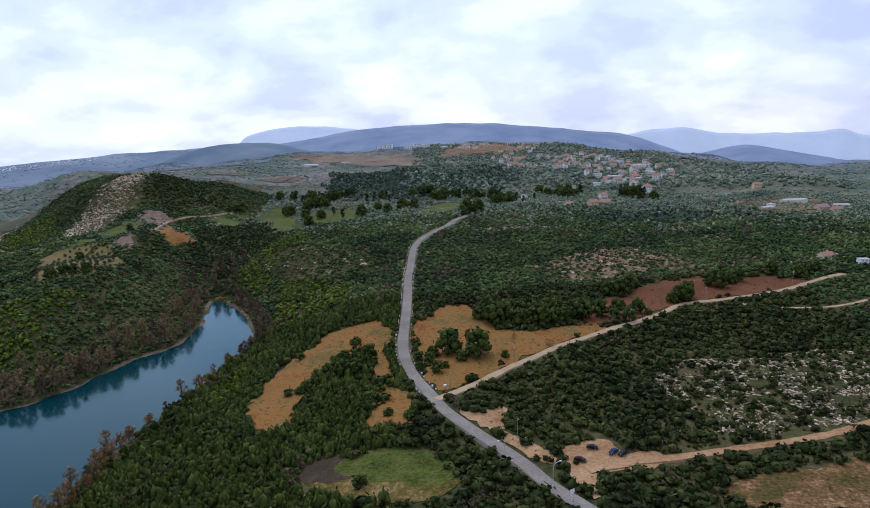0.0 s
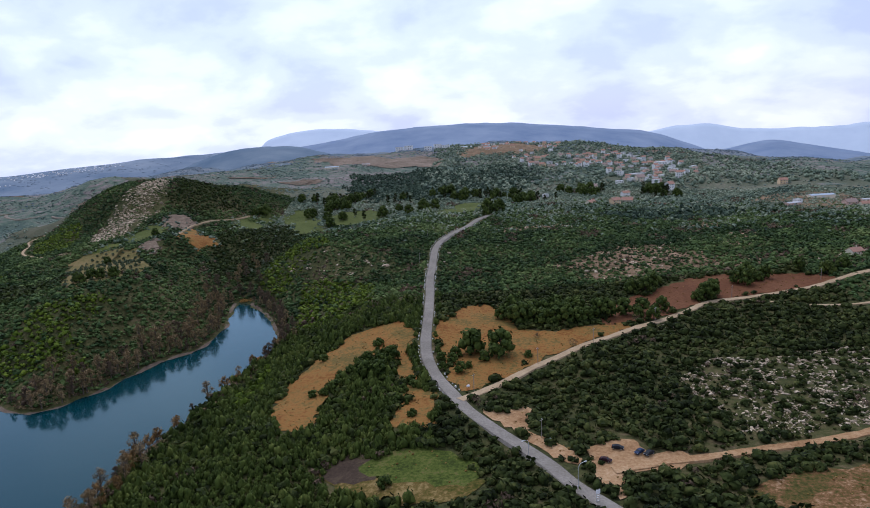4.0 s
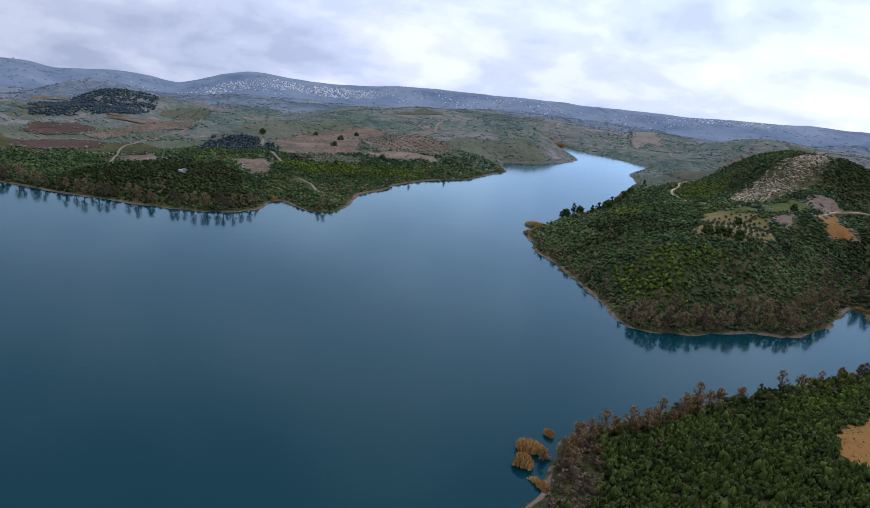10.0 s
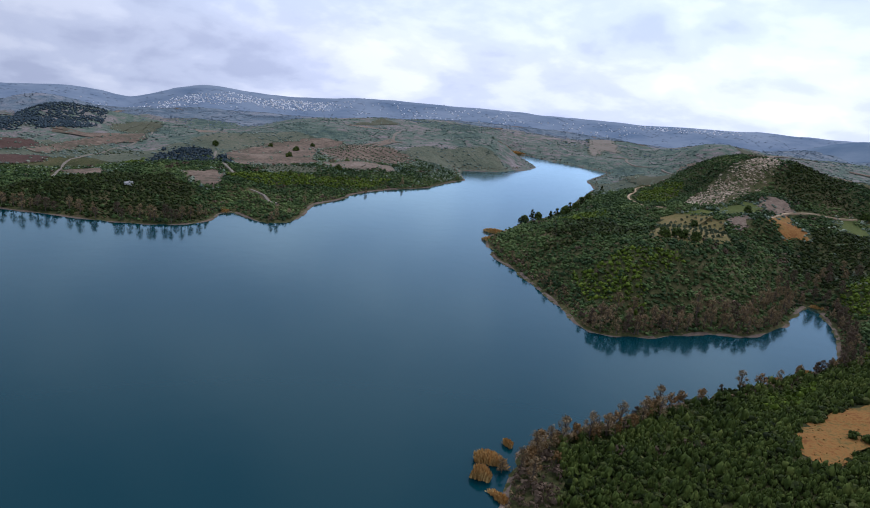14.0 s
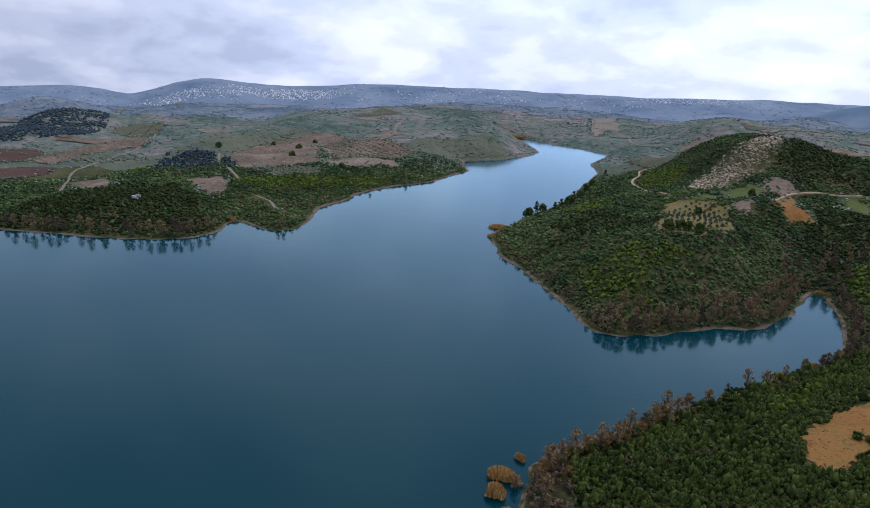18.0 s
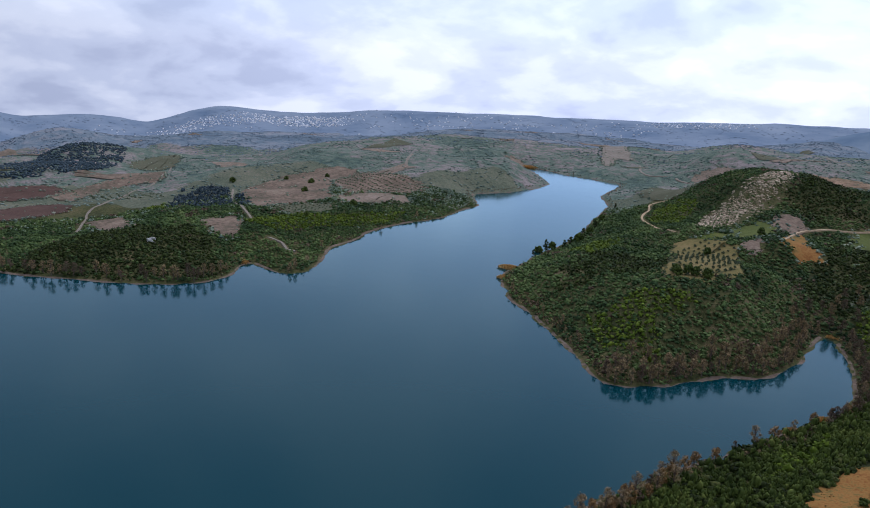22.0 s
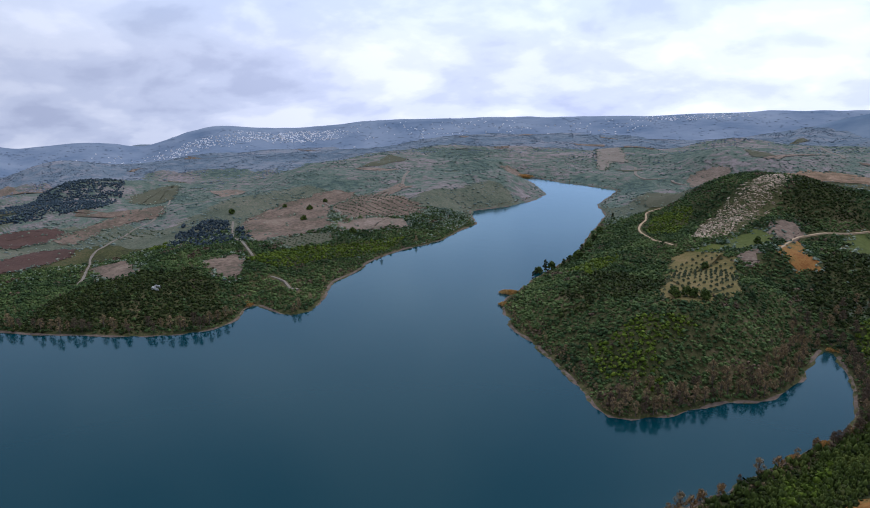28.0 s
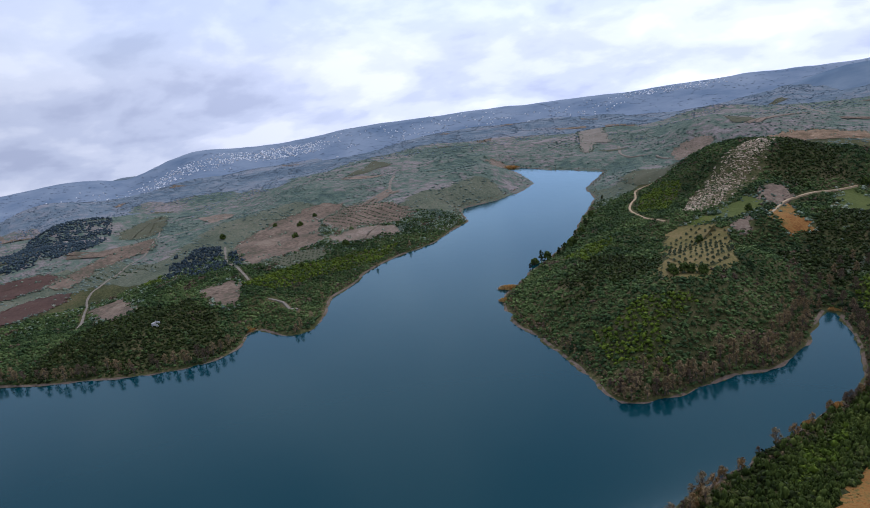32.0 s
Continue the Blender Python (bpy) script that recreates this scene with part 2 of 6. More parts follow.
# Plains with haze painted into the colour: paler and bluer farther off.
M_HAZED_PLAIN = mottled("hazed_plain", [(0.0599, 0.0871, 0.0716), (0.0848, 0.1187, 0.0864), (0.1222, 0.1477, 0.1086), (0.1683, 0.1513, 0.1295), (0.2369, 0.1998, 0.1789)], 190, 16, bump=0.8, bump_size=7, contrast=1.7)
M_HAZED_PLAIN_FAR = mottled("far_hazed_plain", [(0.088, 0.1232, 0.1518), (0.1232, 0.1595, 0.184), (0.165, 0.1925, 0.2093), (0.22, 0.22, 0.23)], 260, 30, bump=0.8, bump_size=8, contrast=1.6)
# The farthest woods, leaves painted bluer still with haze.
M_HAZED_WOODS = mottled("hazed_woods", [(0.1208, 0.1596, 0.1958), (0.1575, 0.1974, 0.231), (0.1995, 0.2331, 0.2618)], 220, 80, 0.9, 0, island=0.07, contrast=1.2)
M_TRACK_FAR = mottled("far_track", [(0.14, 0.115, 0.085), (0.20, 0.17, 0.13), (0.26, 0.225, 0.175)], 12, 2, bump=0.2)
# The hill scrub's leaves lightened by painted haze, for slopes past about 800 m.
M_HAZED_SCRUB = mottled("hazed_scrub", [(0.0784, 0.1141, 0.0871), (0.144, 0.1859, 0.1284), (0.2181, 0.2578, 0.1699), (0.3053, 0.3213, 0.2249)], 70, 10, 0.8, 0, island=0.09, contrast=1.35)
# Scrub soil lightened by painted haze, for ground past about 800 m.
M_HAZED_SOIL = mottled("hazed_soil", [(0.054, 0.0665, 0.0445), (0.0837, 0.0972, 0.0613), (0.1281, 0.1303, 0.0834), (0.2025, 0.1661, 0.128)], 70, 4, bump=0.6)
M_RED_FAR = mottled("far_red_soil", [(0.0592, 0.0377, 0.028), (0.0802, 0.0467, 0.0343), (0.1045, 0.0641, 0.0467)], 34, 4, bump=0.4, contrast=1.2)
M_SLOPE = mottled("stony_slope", [(0.0702, 0.0543, 0.0268), (0.1383, 0.0931, 0.0518), (0.2181, 0.1436, 0.0839), (0.3405, 0.2377, 0.1517)], 14, 1.6, bump=0.6, contrast=1.4)
M_CLEARING = mottled("clearing_soil", [(0.0381, 0.042, 0.0102), (0.0739, 0.068, 0.017), (0.1288, 0.072, 0.0272), (0.2016, 0.112, 0.0493), (0.3248, 0.21, 0.119)], 12, 1.3, bump=0.6, contrast=1.5)
# Two far pine greens shifted towards blue, with haze in the colour.
M_HAZED_PINE = mottled("hazed_pine_leaves", [(0.0245, 0.0397, 0.0487), (0.0415, 0.0604, 0.0706), (0.0661, 0.0868, 0.0949)], 40, 6, 0.85, 0, island=0.2)
M_HAZED_PINE_WOOD = mottled("hazed_wood_needles", [(0.0286, 0.0459, 0.0336), (0.0494, 0.0756, 0.0496), (0.078, 0.108, 0.0672)], 40, 8, 0.8, 0, island=0.15)
M_GROVE = mottled("grove_grass", [(0.0952, 0.085, 0.0272), (0.1456, 0.118, 0.0408), (0.2072, 0.15, 0.0638)], 22, 3, bump=0.4, contrast=1.3)


# ---- the lie of the land ----
# Shoreline in plan: the near bank and the inlet, the wooded headland, the far bank.
SHORE_NEAR = [(-30, -900), (-70, -300), (-95, 0), (-112, 95), (-128, 140), (-134, 160), (-143, 172), (-158, 196), (-154, 236), (-150, 280),
              (-142, 325), (-133, 380), (-129, 415), (-124, 446), (-138, 488), (-152, 520), (-168, 545), (-178, 560)]
SHORE_HEADLAND = [(-190, 562), (-186, 535), (-175, 490), (-177, 442), (-194, 416), (-208, 372), (-222, 347), (-238, 340), (-267, 355), (-306, 374),
                  (-355, 395), (-384, 404), (-419, 429), (-441, 454), (-452, 485), (-470, 529), (-484, 580), (-508, 647), (-540, 705), (-576, 774),
                  (-618, 850), (-673, 905), (-700, 965), (-735, 1040), (-780, 1040), (-850, 1030), (-900, 1036), (-957, 1032)]
SHORE_FAR = [(-955, 1018), (-880, 977), (-794, 915), (-768, 851), (-762, 780), (-772, 716), (-740, 685), (-702, 657), (-688, 615), (-660, 551),
             (-656, 487), (-640, 430), (-615, 392), (-597, 351), (-563, 321), (-537, 292), (-536, 269), (-559, 263), (-583, 258), (-582, 246),
             (-560, 227), (-551, 204), (-555, 177), (-580, 138), (-606, 112), (-635, 80), (-690, 30), (-760, -60), (-840, -300), (-900, -900)]
LAKE = SHORE_NEAR + SHORE_HEADLAND + SHORE_FAR

# Heights of the country, sunk far off to fit the camera's view: x, y, height above the lake, reach.
KNOLLS_NEAR = [(0, 0, 20, 120), (60, 150, 23, 90), (60, 240, 24, 70), (-20, 290, 23, 70), (-85, 290, 17, 60), (-95, 190, 13, 60), (170, 330, 27, 110),
               (320, 300, 36, 160), (330, 500, 38, 140), (0, 450, 25, 90), (-90, 520, 18, 60), (-70, 640, 36, 80), (-112, 655, 43, 50), (60, 700, 34, 120), (-155, 790, 20, 70), (-60, 780, 35, 90)]
KNOLLS_NORTH = [(100, 900, 38, 160), (350, 800, 34, 200), (600, 600, 38, 250), (250, 1150, 44, 200), (-120, 1050, 42, 160), (-250, 1350, 52, 200),
                (150, 1500, 54, 250), (600, 1300, 42, 250), (100, 1900, 70, 260), (300, 1900, 72, 220), (-450, 1900, 56, 300), (560, 2050, 38, 250), (1000, 1500, 16, 350),
                (1100, 900, 36, 300), (300, 2600, 60, 300), (1500, 2200, -40, 450), (800, 2500, -10, 300), (-600, 2600, 30, 400),
                (0, 3400, 30, 500), (1200, 3000, -60, 500), (2200, 2500, -60, 600), (-900, 3800, -40, 500), (1500, 4300, -120, 600), (3000, 3500, -150, 800)]
KNOLLS_HEADLAND = [(-230, 400, 24, 45), (-255, 410, 36, 45), (-262, 490, 43, 60), (-255, 545, 40, 50), (-340, 470, 26, 60), (-400, 560, 20, 60),
                   (-339, 715, 38, 60), (-275, 765, 33, 50), (-287, 692, 44, 42), (-332, 771, 55, 45), (-240, 650, 18, 55), (-200, 640, 10, 40), (-472, 723, 18, 70), (-392, 905, 90, 80),
                   (-340, 1000, 66, 90), (-553, 800, 12, 70), (-430, 1020, 45, 80), (-600, 1060, 10, 90), (-225, 850, 24, 70), (-210, 1000, 36, 80)]
KNOLLS_WEST = [(-570, 290, 12, 60), (-726, 315, 12, 80), (-663, 191, 11, 70), (-957, 448, 0, 120), (-760, 600, 11, 80), (-830, 770, 26, 80), (-880, 830, 38, 80),
               (-986, 748, 24, 130), (-1160, 1076, 22, 200), (-1440, 320, 8, 80), (-1300, 190, -8, 70), (-1350, 420, -20, 100), (-1560, 200, -50, 120), (-1090, 184, -24, 140), (-900, 60, -14, 140), (-815, 1225, 4, 120),
               (-644, 1292, 74, 90), (-973, 1310, 26, 110), (-760, 1350, 34, 110), (-850, 1150, 8, 60), (-900, -400, 5, 400), (-1500, 1800, -20, 350), (-2000, 900, -60, 300), (-2150, 400, -42, 130), (-2250, 100, -100, 250)]
KNOLLS_FAR_WEST = [(-826, 1700, 38, 90), (-740, 2170, 24, 130), (-1000, 1850, -30, 150), (-650, 1900, -20, 120), (-2600, 1700, -75, 400), (-1600, 2600, -60, 400), (-3000, 600, -170, 500),
               (-3600, 1500, -230, 500), (-3000, 2600, -190, 500), (-2200, 3400, -150, 500), (-4600, 300, -330, 600), (-4500, 2000, -300, 600), (-3300, 3600, -260, 600)]
KNOLLS = KNOLLS_NEAR + KNOLLS_NORTH + KNOLLS_HEADLAND + KNOLLS_WEST + KNOLLS_FAR_WEST


def smooth(a):
    a = np.clip(a, 0, 1)
    return a * a * (3 - 2 * a)


def to_line(x, y, line, closed=False):
    """Distance from points to a line in plan."""
    best = np.full(np.shape(x), 1e9)
    ends = line[1:] + line[:1] if closed else line[1:]
    for (ax, ay), (bx, by) in zip(line, ends):
        dx, dy = bx - ax, by - ay
        s = np.clip(((x - ax) * dx + (y - ay) * dy) / (dx * dx + dy * dy + 1e-9), 0, 1)
        best = np.minimum(best, (x - ax - s * dx) ** 2 + (y - ay - s * dy) ** 2)
    return np.sqrt(best)


def inside(x, y, ring):
    """Whether points lie inside a ring in plan."""
    odd = np.zeros(np.shape(x), bool)
    for (ax, ay), (bx, by) in zip(ring, ring[1:] + ring[:1]):
        if ay != by:
            odd ^= ((ay > y) != (by > y)) & (x < (bx - ax) * (y - ay) / (by - ay) + ax)
    return odd


def waves(x, y, size, seed):
    """Smooth unevenness between about -1 and 1, a few sines deep."""
    turn = np.random.RandomState(seed)
    total = 0
    for k in range(7):
        a, p, s = turn.uniform(0, 6.28), turn.uniform(0, 6.28), turn.uniform(0.6, 1.9) / size * 6.28
        total = total + np.sin(s * (x * np.cos(a) + y * np.sin(a)) + p + 0.8 * np.sin(s * 0.6 * (x * np.sin(a) - y * np.cos(a)) + p))
    return total / 3.5


def bank(x, y):
    """Distance from the waterline, positive on land."""
    x = x + 2.2 * waves(x, y, 30, 3)
    y = y + 2.2 * waves(x, y, 26, 4)
    d = to_line(x, y, LAKE, True)
    return np.where(inside(x, y, LAKE), -d, d)


def height(x, y):
    x, y = np.asarray(x, float), np.asarray(y, float)
    d = bank(x, y)
    top, weight = 0, 1e-12
    for kx, ky, kz, reach in KNOLLS:
        w = np.exp(-np.maximum(((x - kx) ** 2 + (y - ky) ** 2), 1) ** 0.5 / (0.42 * reach)) * (100 / reach) ** 0.5
        top, weight = top + w * kz, weight + w
    land = top / weight
    far = np.hypot(x, y)
    land = land + waves(x, y, 90, 7) * 1.3 + waves(x, y, 320, 8) * np.clip((far - 500) / 150, 0, 6)
    rise = smooth(d / 75) * 0.75 + np.clip(d / 75, 0, 1) * 0.25
    low = np.minimum(land, 0)
    up = np.maximum(land, 0) * rise + low * smooth((d - 40) / 160) + np.clip(d, 0, 4) * 0.3
    return np.where(d > 0, up, np.maximum(d * 0.16, -5))


# ---- building helpers ----
def mesh_of(name, verts, faces, mats, index=None, smooth_faces=False):
    me = bpy.data.meshes.new(name)
    me.from_pydata([tuple(v) for v in verts], [], [tuple(f) for f in faces])
    for m in mats if isinstance(mats, (list, tuple)) else [mats]:
        me.materials.append(m)
    if index is not None:
        me.polygons.foreach_set("material_index", np.asarray(index, np.int32))
    if smooth_faces:
        me.polygons.foreach_set("use_smooth", np.ones(len(me.polygons), bool))
    me.update()
    return me


def tri_mesh(name, verts, tris, mat):
    """A mesh of triangles out of arrays."""
    verts, tris = np.asarray(verts, np.float32), np.asarray(tris, np.int32)
    me = bpy.data.meshes.new(name)
    me.vertices.add(len(verts))
    me.vertices.foreach_set("co", verts.ravel())
    me.loops.add(tris.size)
    me.loops.foreach_set("vertex_index", tris.ravel())
    me.polygons.add(len(tris))
    me.polygons.foreach_set("loop_start", np.arange(0, tris.size, 3, dtype=np.int32))
    me.update(calc_edges=True)
    me.materials.append(mat)
    return me


def part(name, bm, mat, parent, label=""):
    """Links a bmesh, or a mesh, as one mesh object under a thing or a part."""
    if isinstance(bm, bmesh.types.BMesh):
        me = bpy.data.meshes.new(name)
        bm.to_mesh(me)
        bm.free()
    else:
        me = bm
    if mat and not me.materials:
        me.materials.append(mat)
    ob = new(name, me)
    ob.parent = parent
    return tagged(ob, label)


def spline(points, step, closed=False):
    """Points of a smooth line through the given ones, about step metres apart."""
    p = [np.array(q, float) for q in points]
    n, out = len(p), []
    for i in range(n if closed else n - 1):
        a, b, c, d = ((p[(i + j) % n] if closed else p[min(max(i + j, 0), n - 1)]) for j in (-1, 0, 1, 2))
        for s in np.arange(0, 1, 1 / max(1, int(np.linalg.norm(c - b) / step))):
            out.append(0.5 * (2 * b + (c - a) * s + (2 * a - 5 * b + 4 * c - d) * s * s + (3 * b - a - 3 * c + d) * s ** 3))
    return np.array(out if closed else out + [p[-1]])


# ---- ground and water ----
def steps(lo, hi, fine_lo, fine_hi, fine, grow):
    mid = list(np.arange(fine_lo, fine_hi + 0.1, fine))
    s, v = fine, fine_hi
    while v < hi:
        s = min(s * grow, 34)
        v += s
        mid.append(v)
    s, v = fine, fine_lo
    while v > lo:
        s = min(s * grow, 34)
        v -= s
        mid.insert(0, v)
    return np.array(mid)


def grid_mesh(gx, gy, z, keep=None):
    nx, ny = len(gx), len(gy)
    xx, yy = np.meshgrid(gx, gy)
    verts = np.stack([xx, yy, z], -1).reshape(-1, 3)
    i, j = np.meshgrid(np.arange(nx - 1), np.arange(ny - 1))
    a = (j * nx + i).ravel()
    quads = np.stack([a, a + 1, a + nx + 1, a + nx], -1)
    if keep is not None:
        quads = quads[keep.ravel()]
    tris = np.concatenate([quads[:, [0, 1, 2]], quads[:, [0, 2, 3]]])
    return verts, tris


GX, GY = steps(-4800, 4200, -760, 330, 5.0, 1.07), steps(-1200, 4800, 60, 960, 5.0, 1.07)
XX, YY = np.meshgrid(GX, GY)
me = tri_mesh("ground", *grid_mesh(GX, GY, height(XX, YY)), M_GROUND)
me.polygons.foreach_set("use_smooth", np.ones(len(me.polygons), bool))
me.materials.append(M_HAZED_PLAIN)
me.materials.append(M_HAZED_PLAIN_FAR)
me.materials.append(M_HAZED_SOIL)
cent = np.empty(len(me.polygons) * 3, np.float32)
me.polygons.foreach_get("center", cent)
cent = cent.reshape(-1, 3)
# soils are picked by distance, so the painted haze thickens outwards
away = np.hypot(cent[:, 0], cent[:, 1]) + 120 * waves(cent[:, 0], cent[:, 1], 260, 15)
hazed_side = (cent[:, 0] > -230 + 30 * waves(cent[:, 1], cent[:, 0], 120, 16)) | (cent[:, 0] < -560)
kind = np.where(away > 1950, 2, np.where(away > 1150, 1, np.where((away > np.where(cent[:, 0] < -560, 980, 800)) & hazed_side, 3, 0)))
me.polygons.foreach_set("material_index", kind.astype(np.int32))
ground = tagged(new("ground", me), "rolling scrub-covered ground of brown soil round the lake, haze-tinted far off", "ground", kind="structure")

m, n, k, s = material("lake_water", 0.15)
n.remove(s)
body, gloss, fres = n.new("ShaderNodeBsdfDiffuse"), n.new("ShaderNodeBsdfGlossy"), n.new("ShaderNodeFresnel")
body.inputs["Color"].default_value = (0.0006, 0.0285, 0.0355, 1)
gloss.inputs["Color"].default_value, gloss.inputs["Roughness"].default_value = (0.70, 0.92, 1.0, 1), 0.11
fres.inputs["IOR"].default_value = 1.38
soft = n.new("ShaderNodeMath")
soft.operation = "POWER"
soft.inputs[1].default_value = 1.42
lift = n.new("ShaderNodeMath")
lift.operation, lift.use_clamp = "MULTIPLY", True
lift.inputs[1].default_value = 2.2
blend = n.new("ShaderNodeMixShader")
k.new(fres.outputs["Fac"], soft.inputs[0])
k.new(soft.outputs["Value"], lift.inputs[0])
k.new(lift.outputs["Value"], blend.inputs["Fac"])
k.new(body.outputs["BSDF"], blend.inputs[1])
k.new(gloss.outputs["BSDF"], blend.inputs[2])
k.new(blend.outputs["Shader"], n["Material Output"].inputs["Surface"])
geo = n.new("ShaderNodeNewGeometry")
last = None
for size, strength in ((2.2, 0.03), (14.0, 0.015)):
    t = n.new("ShaderNodeTexNoise")
    t.inputs["Scale"].default_value, t.inputs["Detail"].default_value = 1.0 / size, 3.0
    b = n.new("ShaderNodeBump")
    b.inputs["Strength"].default_value, b.inputs["Distance"].default_value = strength, size * 0.25
    k.new(geo.outputs["Position"], t.inputs["Vector"])
    k.new(t.outputs["Fac"], b.inputs["Height"])
    if last:
        k.new(last.outputs["Normal"], b.inputs["Normal"])
    last = b
for q in (gloss, fres):
    k.new(last.outputs["Normal"], q.inputs["Normal"])
M_WATER = m
wx, wy = np.arange(-1000, 0, 10.0), np.arange(-900, 1100, 10.0)
wxx, wyy = np.meshgrid(wx, wy)
wet = bank(wxx, wyy) < 14
cell = wet[:-1, :-1] | wet[1:, :-1] | wet[:-1, 1:] | wet[1:, 1:]
water = tagged(new("water", tri_mesh("water", *grid_mesh(wx, wy, np.zeros_like(wxx), cell), M_WATER)),
               "calm deep blue-green lake with soft reflections", "lake", kind="structure")


# ---- fields, tracks and the road ----
def drape(name, ring, mat, label, category="field", lift=0.3, cell=6.0, ragged=1.6, seed=0):
    """A field laid over the ground, with a ragged outline."""
    pts = spline(ring, 3.0, True)
    pts = pts + np.stack([waves(pts[:, 0], pts[:, 1], 17, 20 + seed), waves(pts[:, 0], pts[:, 1], 13, 40 + seed)], -1) * ragged
    bm = bmesh.new()
    bm.faces.new([bm.verts.new((x, y, 0)) for x, y in pts])
    bmesh.ops.triangulate(bm, faces=bm.faces[:])
    for axis in (0, 1):
        for c in np.arange(pts[:, axis].min() + cell * 0.5, pts[:, axis].max(), cell):
            co, no = [0, 0, 0], [0, 0, 0]
            co[axis], no[axis] = c, 1
            bmesh.ops.bisect_plane(bm, geom=bm.verts[:] + bm.edges[:] + bm.faces[:], plane_co=co, plane_no=no)
    co = np.array([v.co for v in bm.verts])
    for v, z in zip(bm.verts, height(co[:, 0], co[:, 1])):
        v.co.z = z + lift
    bmesh.ops.recalc_face_normals(bm, faces=bm.faces[:])
    me = bpy.data.meshes.new(name)
    bm.to_mesh(me)
    bm.free()
    me.materials.append(mat)
    if me.polygons and me.polygons[0].normal.z < 0:
        me.flip_normals()
    me.polygons.foreach_set("use_smooth", np.ones(len(me.polygons), bool))
    return tagged(new(name, me), label, category, kind="structure")


def ribbon(name, line, width, mat, label, category, lift=0.45, step=4.0, ragged=0.0, even=9, seed=0):
    """A road or track along a line in plan, level across, with banked sides."""
    p = spline(line, step)
    way = np.gradient(p, axis=0)
    way /= np.linalg.norm(way, axis=1)[:, None] + 1e-9
    side = np.stack([-way[:, 1], way[:, 0]], -1)
    z = height(p[:, 0], p[:, 1])
    for sgn in (-1, 1):
        q = p + side * sgn * width / 2
        z = np.maximum(z, height(q[:, 0], q[:, 1]))
    z = np.convolve(np.pad(z, even // 2, mode="edge"), np.ones(even) / even, "valid") + lift
    verts, faces, skirt = [], [], min(1.2, width * 0.22)
    for i in range(len(p)):
        wob = 1 + ragged * waves(np.array(p[i, 0]), np.array(p[i, 1]), 11, 60 + seed)
        for off, dz in ((-0.5 * width * wob - skirt, -1.6), (-0.5 * width * wob, 0), (0.5 * width * wob, 0), (0.5 * width * wob + skirt, -1.6)):
            verts.append((*(p[i] + side[i] * off), z[i] + dz))
        if i:
            faces += [(4 * i - 4 + j, 4 * i - 3 + j, 4 * i + 1 + j, 4 * i + j) for j in range(3)]
    me = mesh_of(name, verts, [f[::-1] for f in faces], mat)
    return tagged(new(name, me), label, category, kind="structure")


ROAD = [(86, 130), (70, 156), (53, 182), (40, 202), (35, 211), (30, 224), (22, 239), (12, 254), (2, 271), (-5, 292), (-12, 314), (-17, 339), (-19, 363),
        (-19, 388), (-19, 424), (-20, 471), (-21, 505), (-20, 548), (-19, 585), (-16, 611), (-9, 645), (4, 682), (20, 730), (30, 762), (40, 790)]
TRACKS = {
    "pale": ([(-1, 281), (13, 294), (32, 314), (48, 327), (64, 342), (82, 354), (96, 364), (114, 373), (132, 388), (147, 403), (159, 408), (176, 409),
              (198, 412), (232, 424), (270, 440)], 4.2, M_PALE_TRACK),
    "side": ([(174, 404), (192, 388), (216, 386), (244, 385), (290, 400)], 2.6, M_PALE_TRACK),
    "car_park": ([(51, 217), (65, 220), (84, 223), (108, 229), (126, 230), (143, 232), (165, 239), (210, 255)], 4.0, M_DIRT),
    "headland": ([(-530, 880), (-545, 850), (-518, 806), (-482, 736), (-445, 704), (-388, 660)], 2.3, M_PALE_TRACK),
    "plots": ([(-290, 698), (-299, 752), (-293, 784), (-284, 827), (-268, 878)], 2.3, M_PALE_TRACK),
    "fork": ([(-951, 396), (-850, 352), (-771, 332), (-704, 312)], 2.6, M_TRACK_FAR),
    "shore": ([(-625, 294), (-606, 300), (-589, 297), (-583, 303)], 2.6, M_TRACK_FAR),
    "fields": ([(-773, 142), (-877, 178), (-957, 205), (-1068, 287), (-1119, 342), (-1300, 426)], 2.4, M_TRACK_FAR),
    "orchard": ([(-974, 562), (-892, 538), (-830, 521)], 2.6, M_TRACK_FAR),
    "ridge": ([(-934, 699), (-967, 728), (-1039, 793)], 4.5, M_TRACK_FAR),
    "valley": ([(-850, 1264), (-800, 1195), (-764, 1140), (-725, 1113), (-690, 1138), (-672, 1123), (-640, 1118)], 5.0, M_TRACK_FAR),
    "hill": ([(-604, 1589), (-560, 1516), (-471, 1345)], 5.0, M_TRACK_FAR),
}
FIELDS = []


def field(name, mat, label, lift, ring):
    FIELDS.append((name, mat, label, lift, ring))


field("ochre_field", M_ORANGE, "ochre stubble field curving round a clump of scrub", 0.3,
      [(-29, 400), (-46, 398), (-62, 389), (-74, 367), (-85, 342), (-90, 321), (-87, 289), (-78, 267), (-69, 262), (-63, 274), (-65, 291), (-62, 317), (-54, 337), (-45, 355), (-33, 348), (-29, 369)])
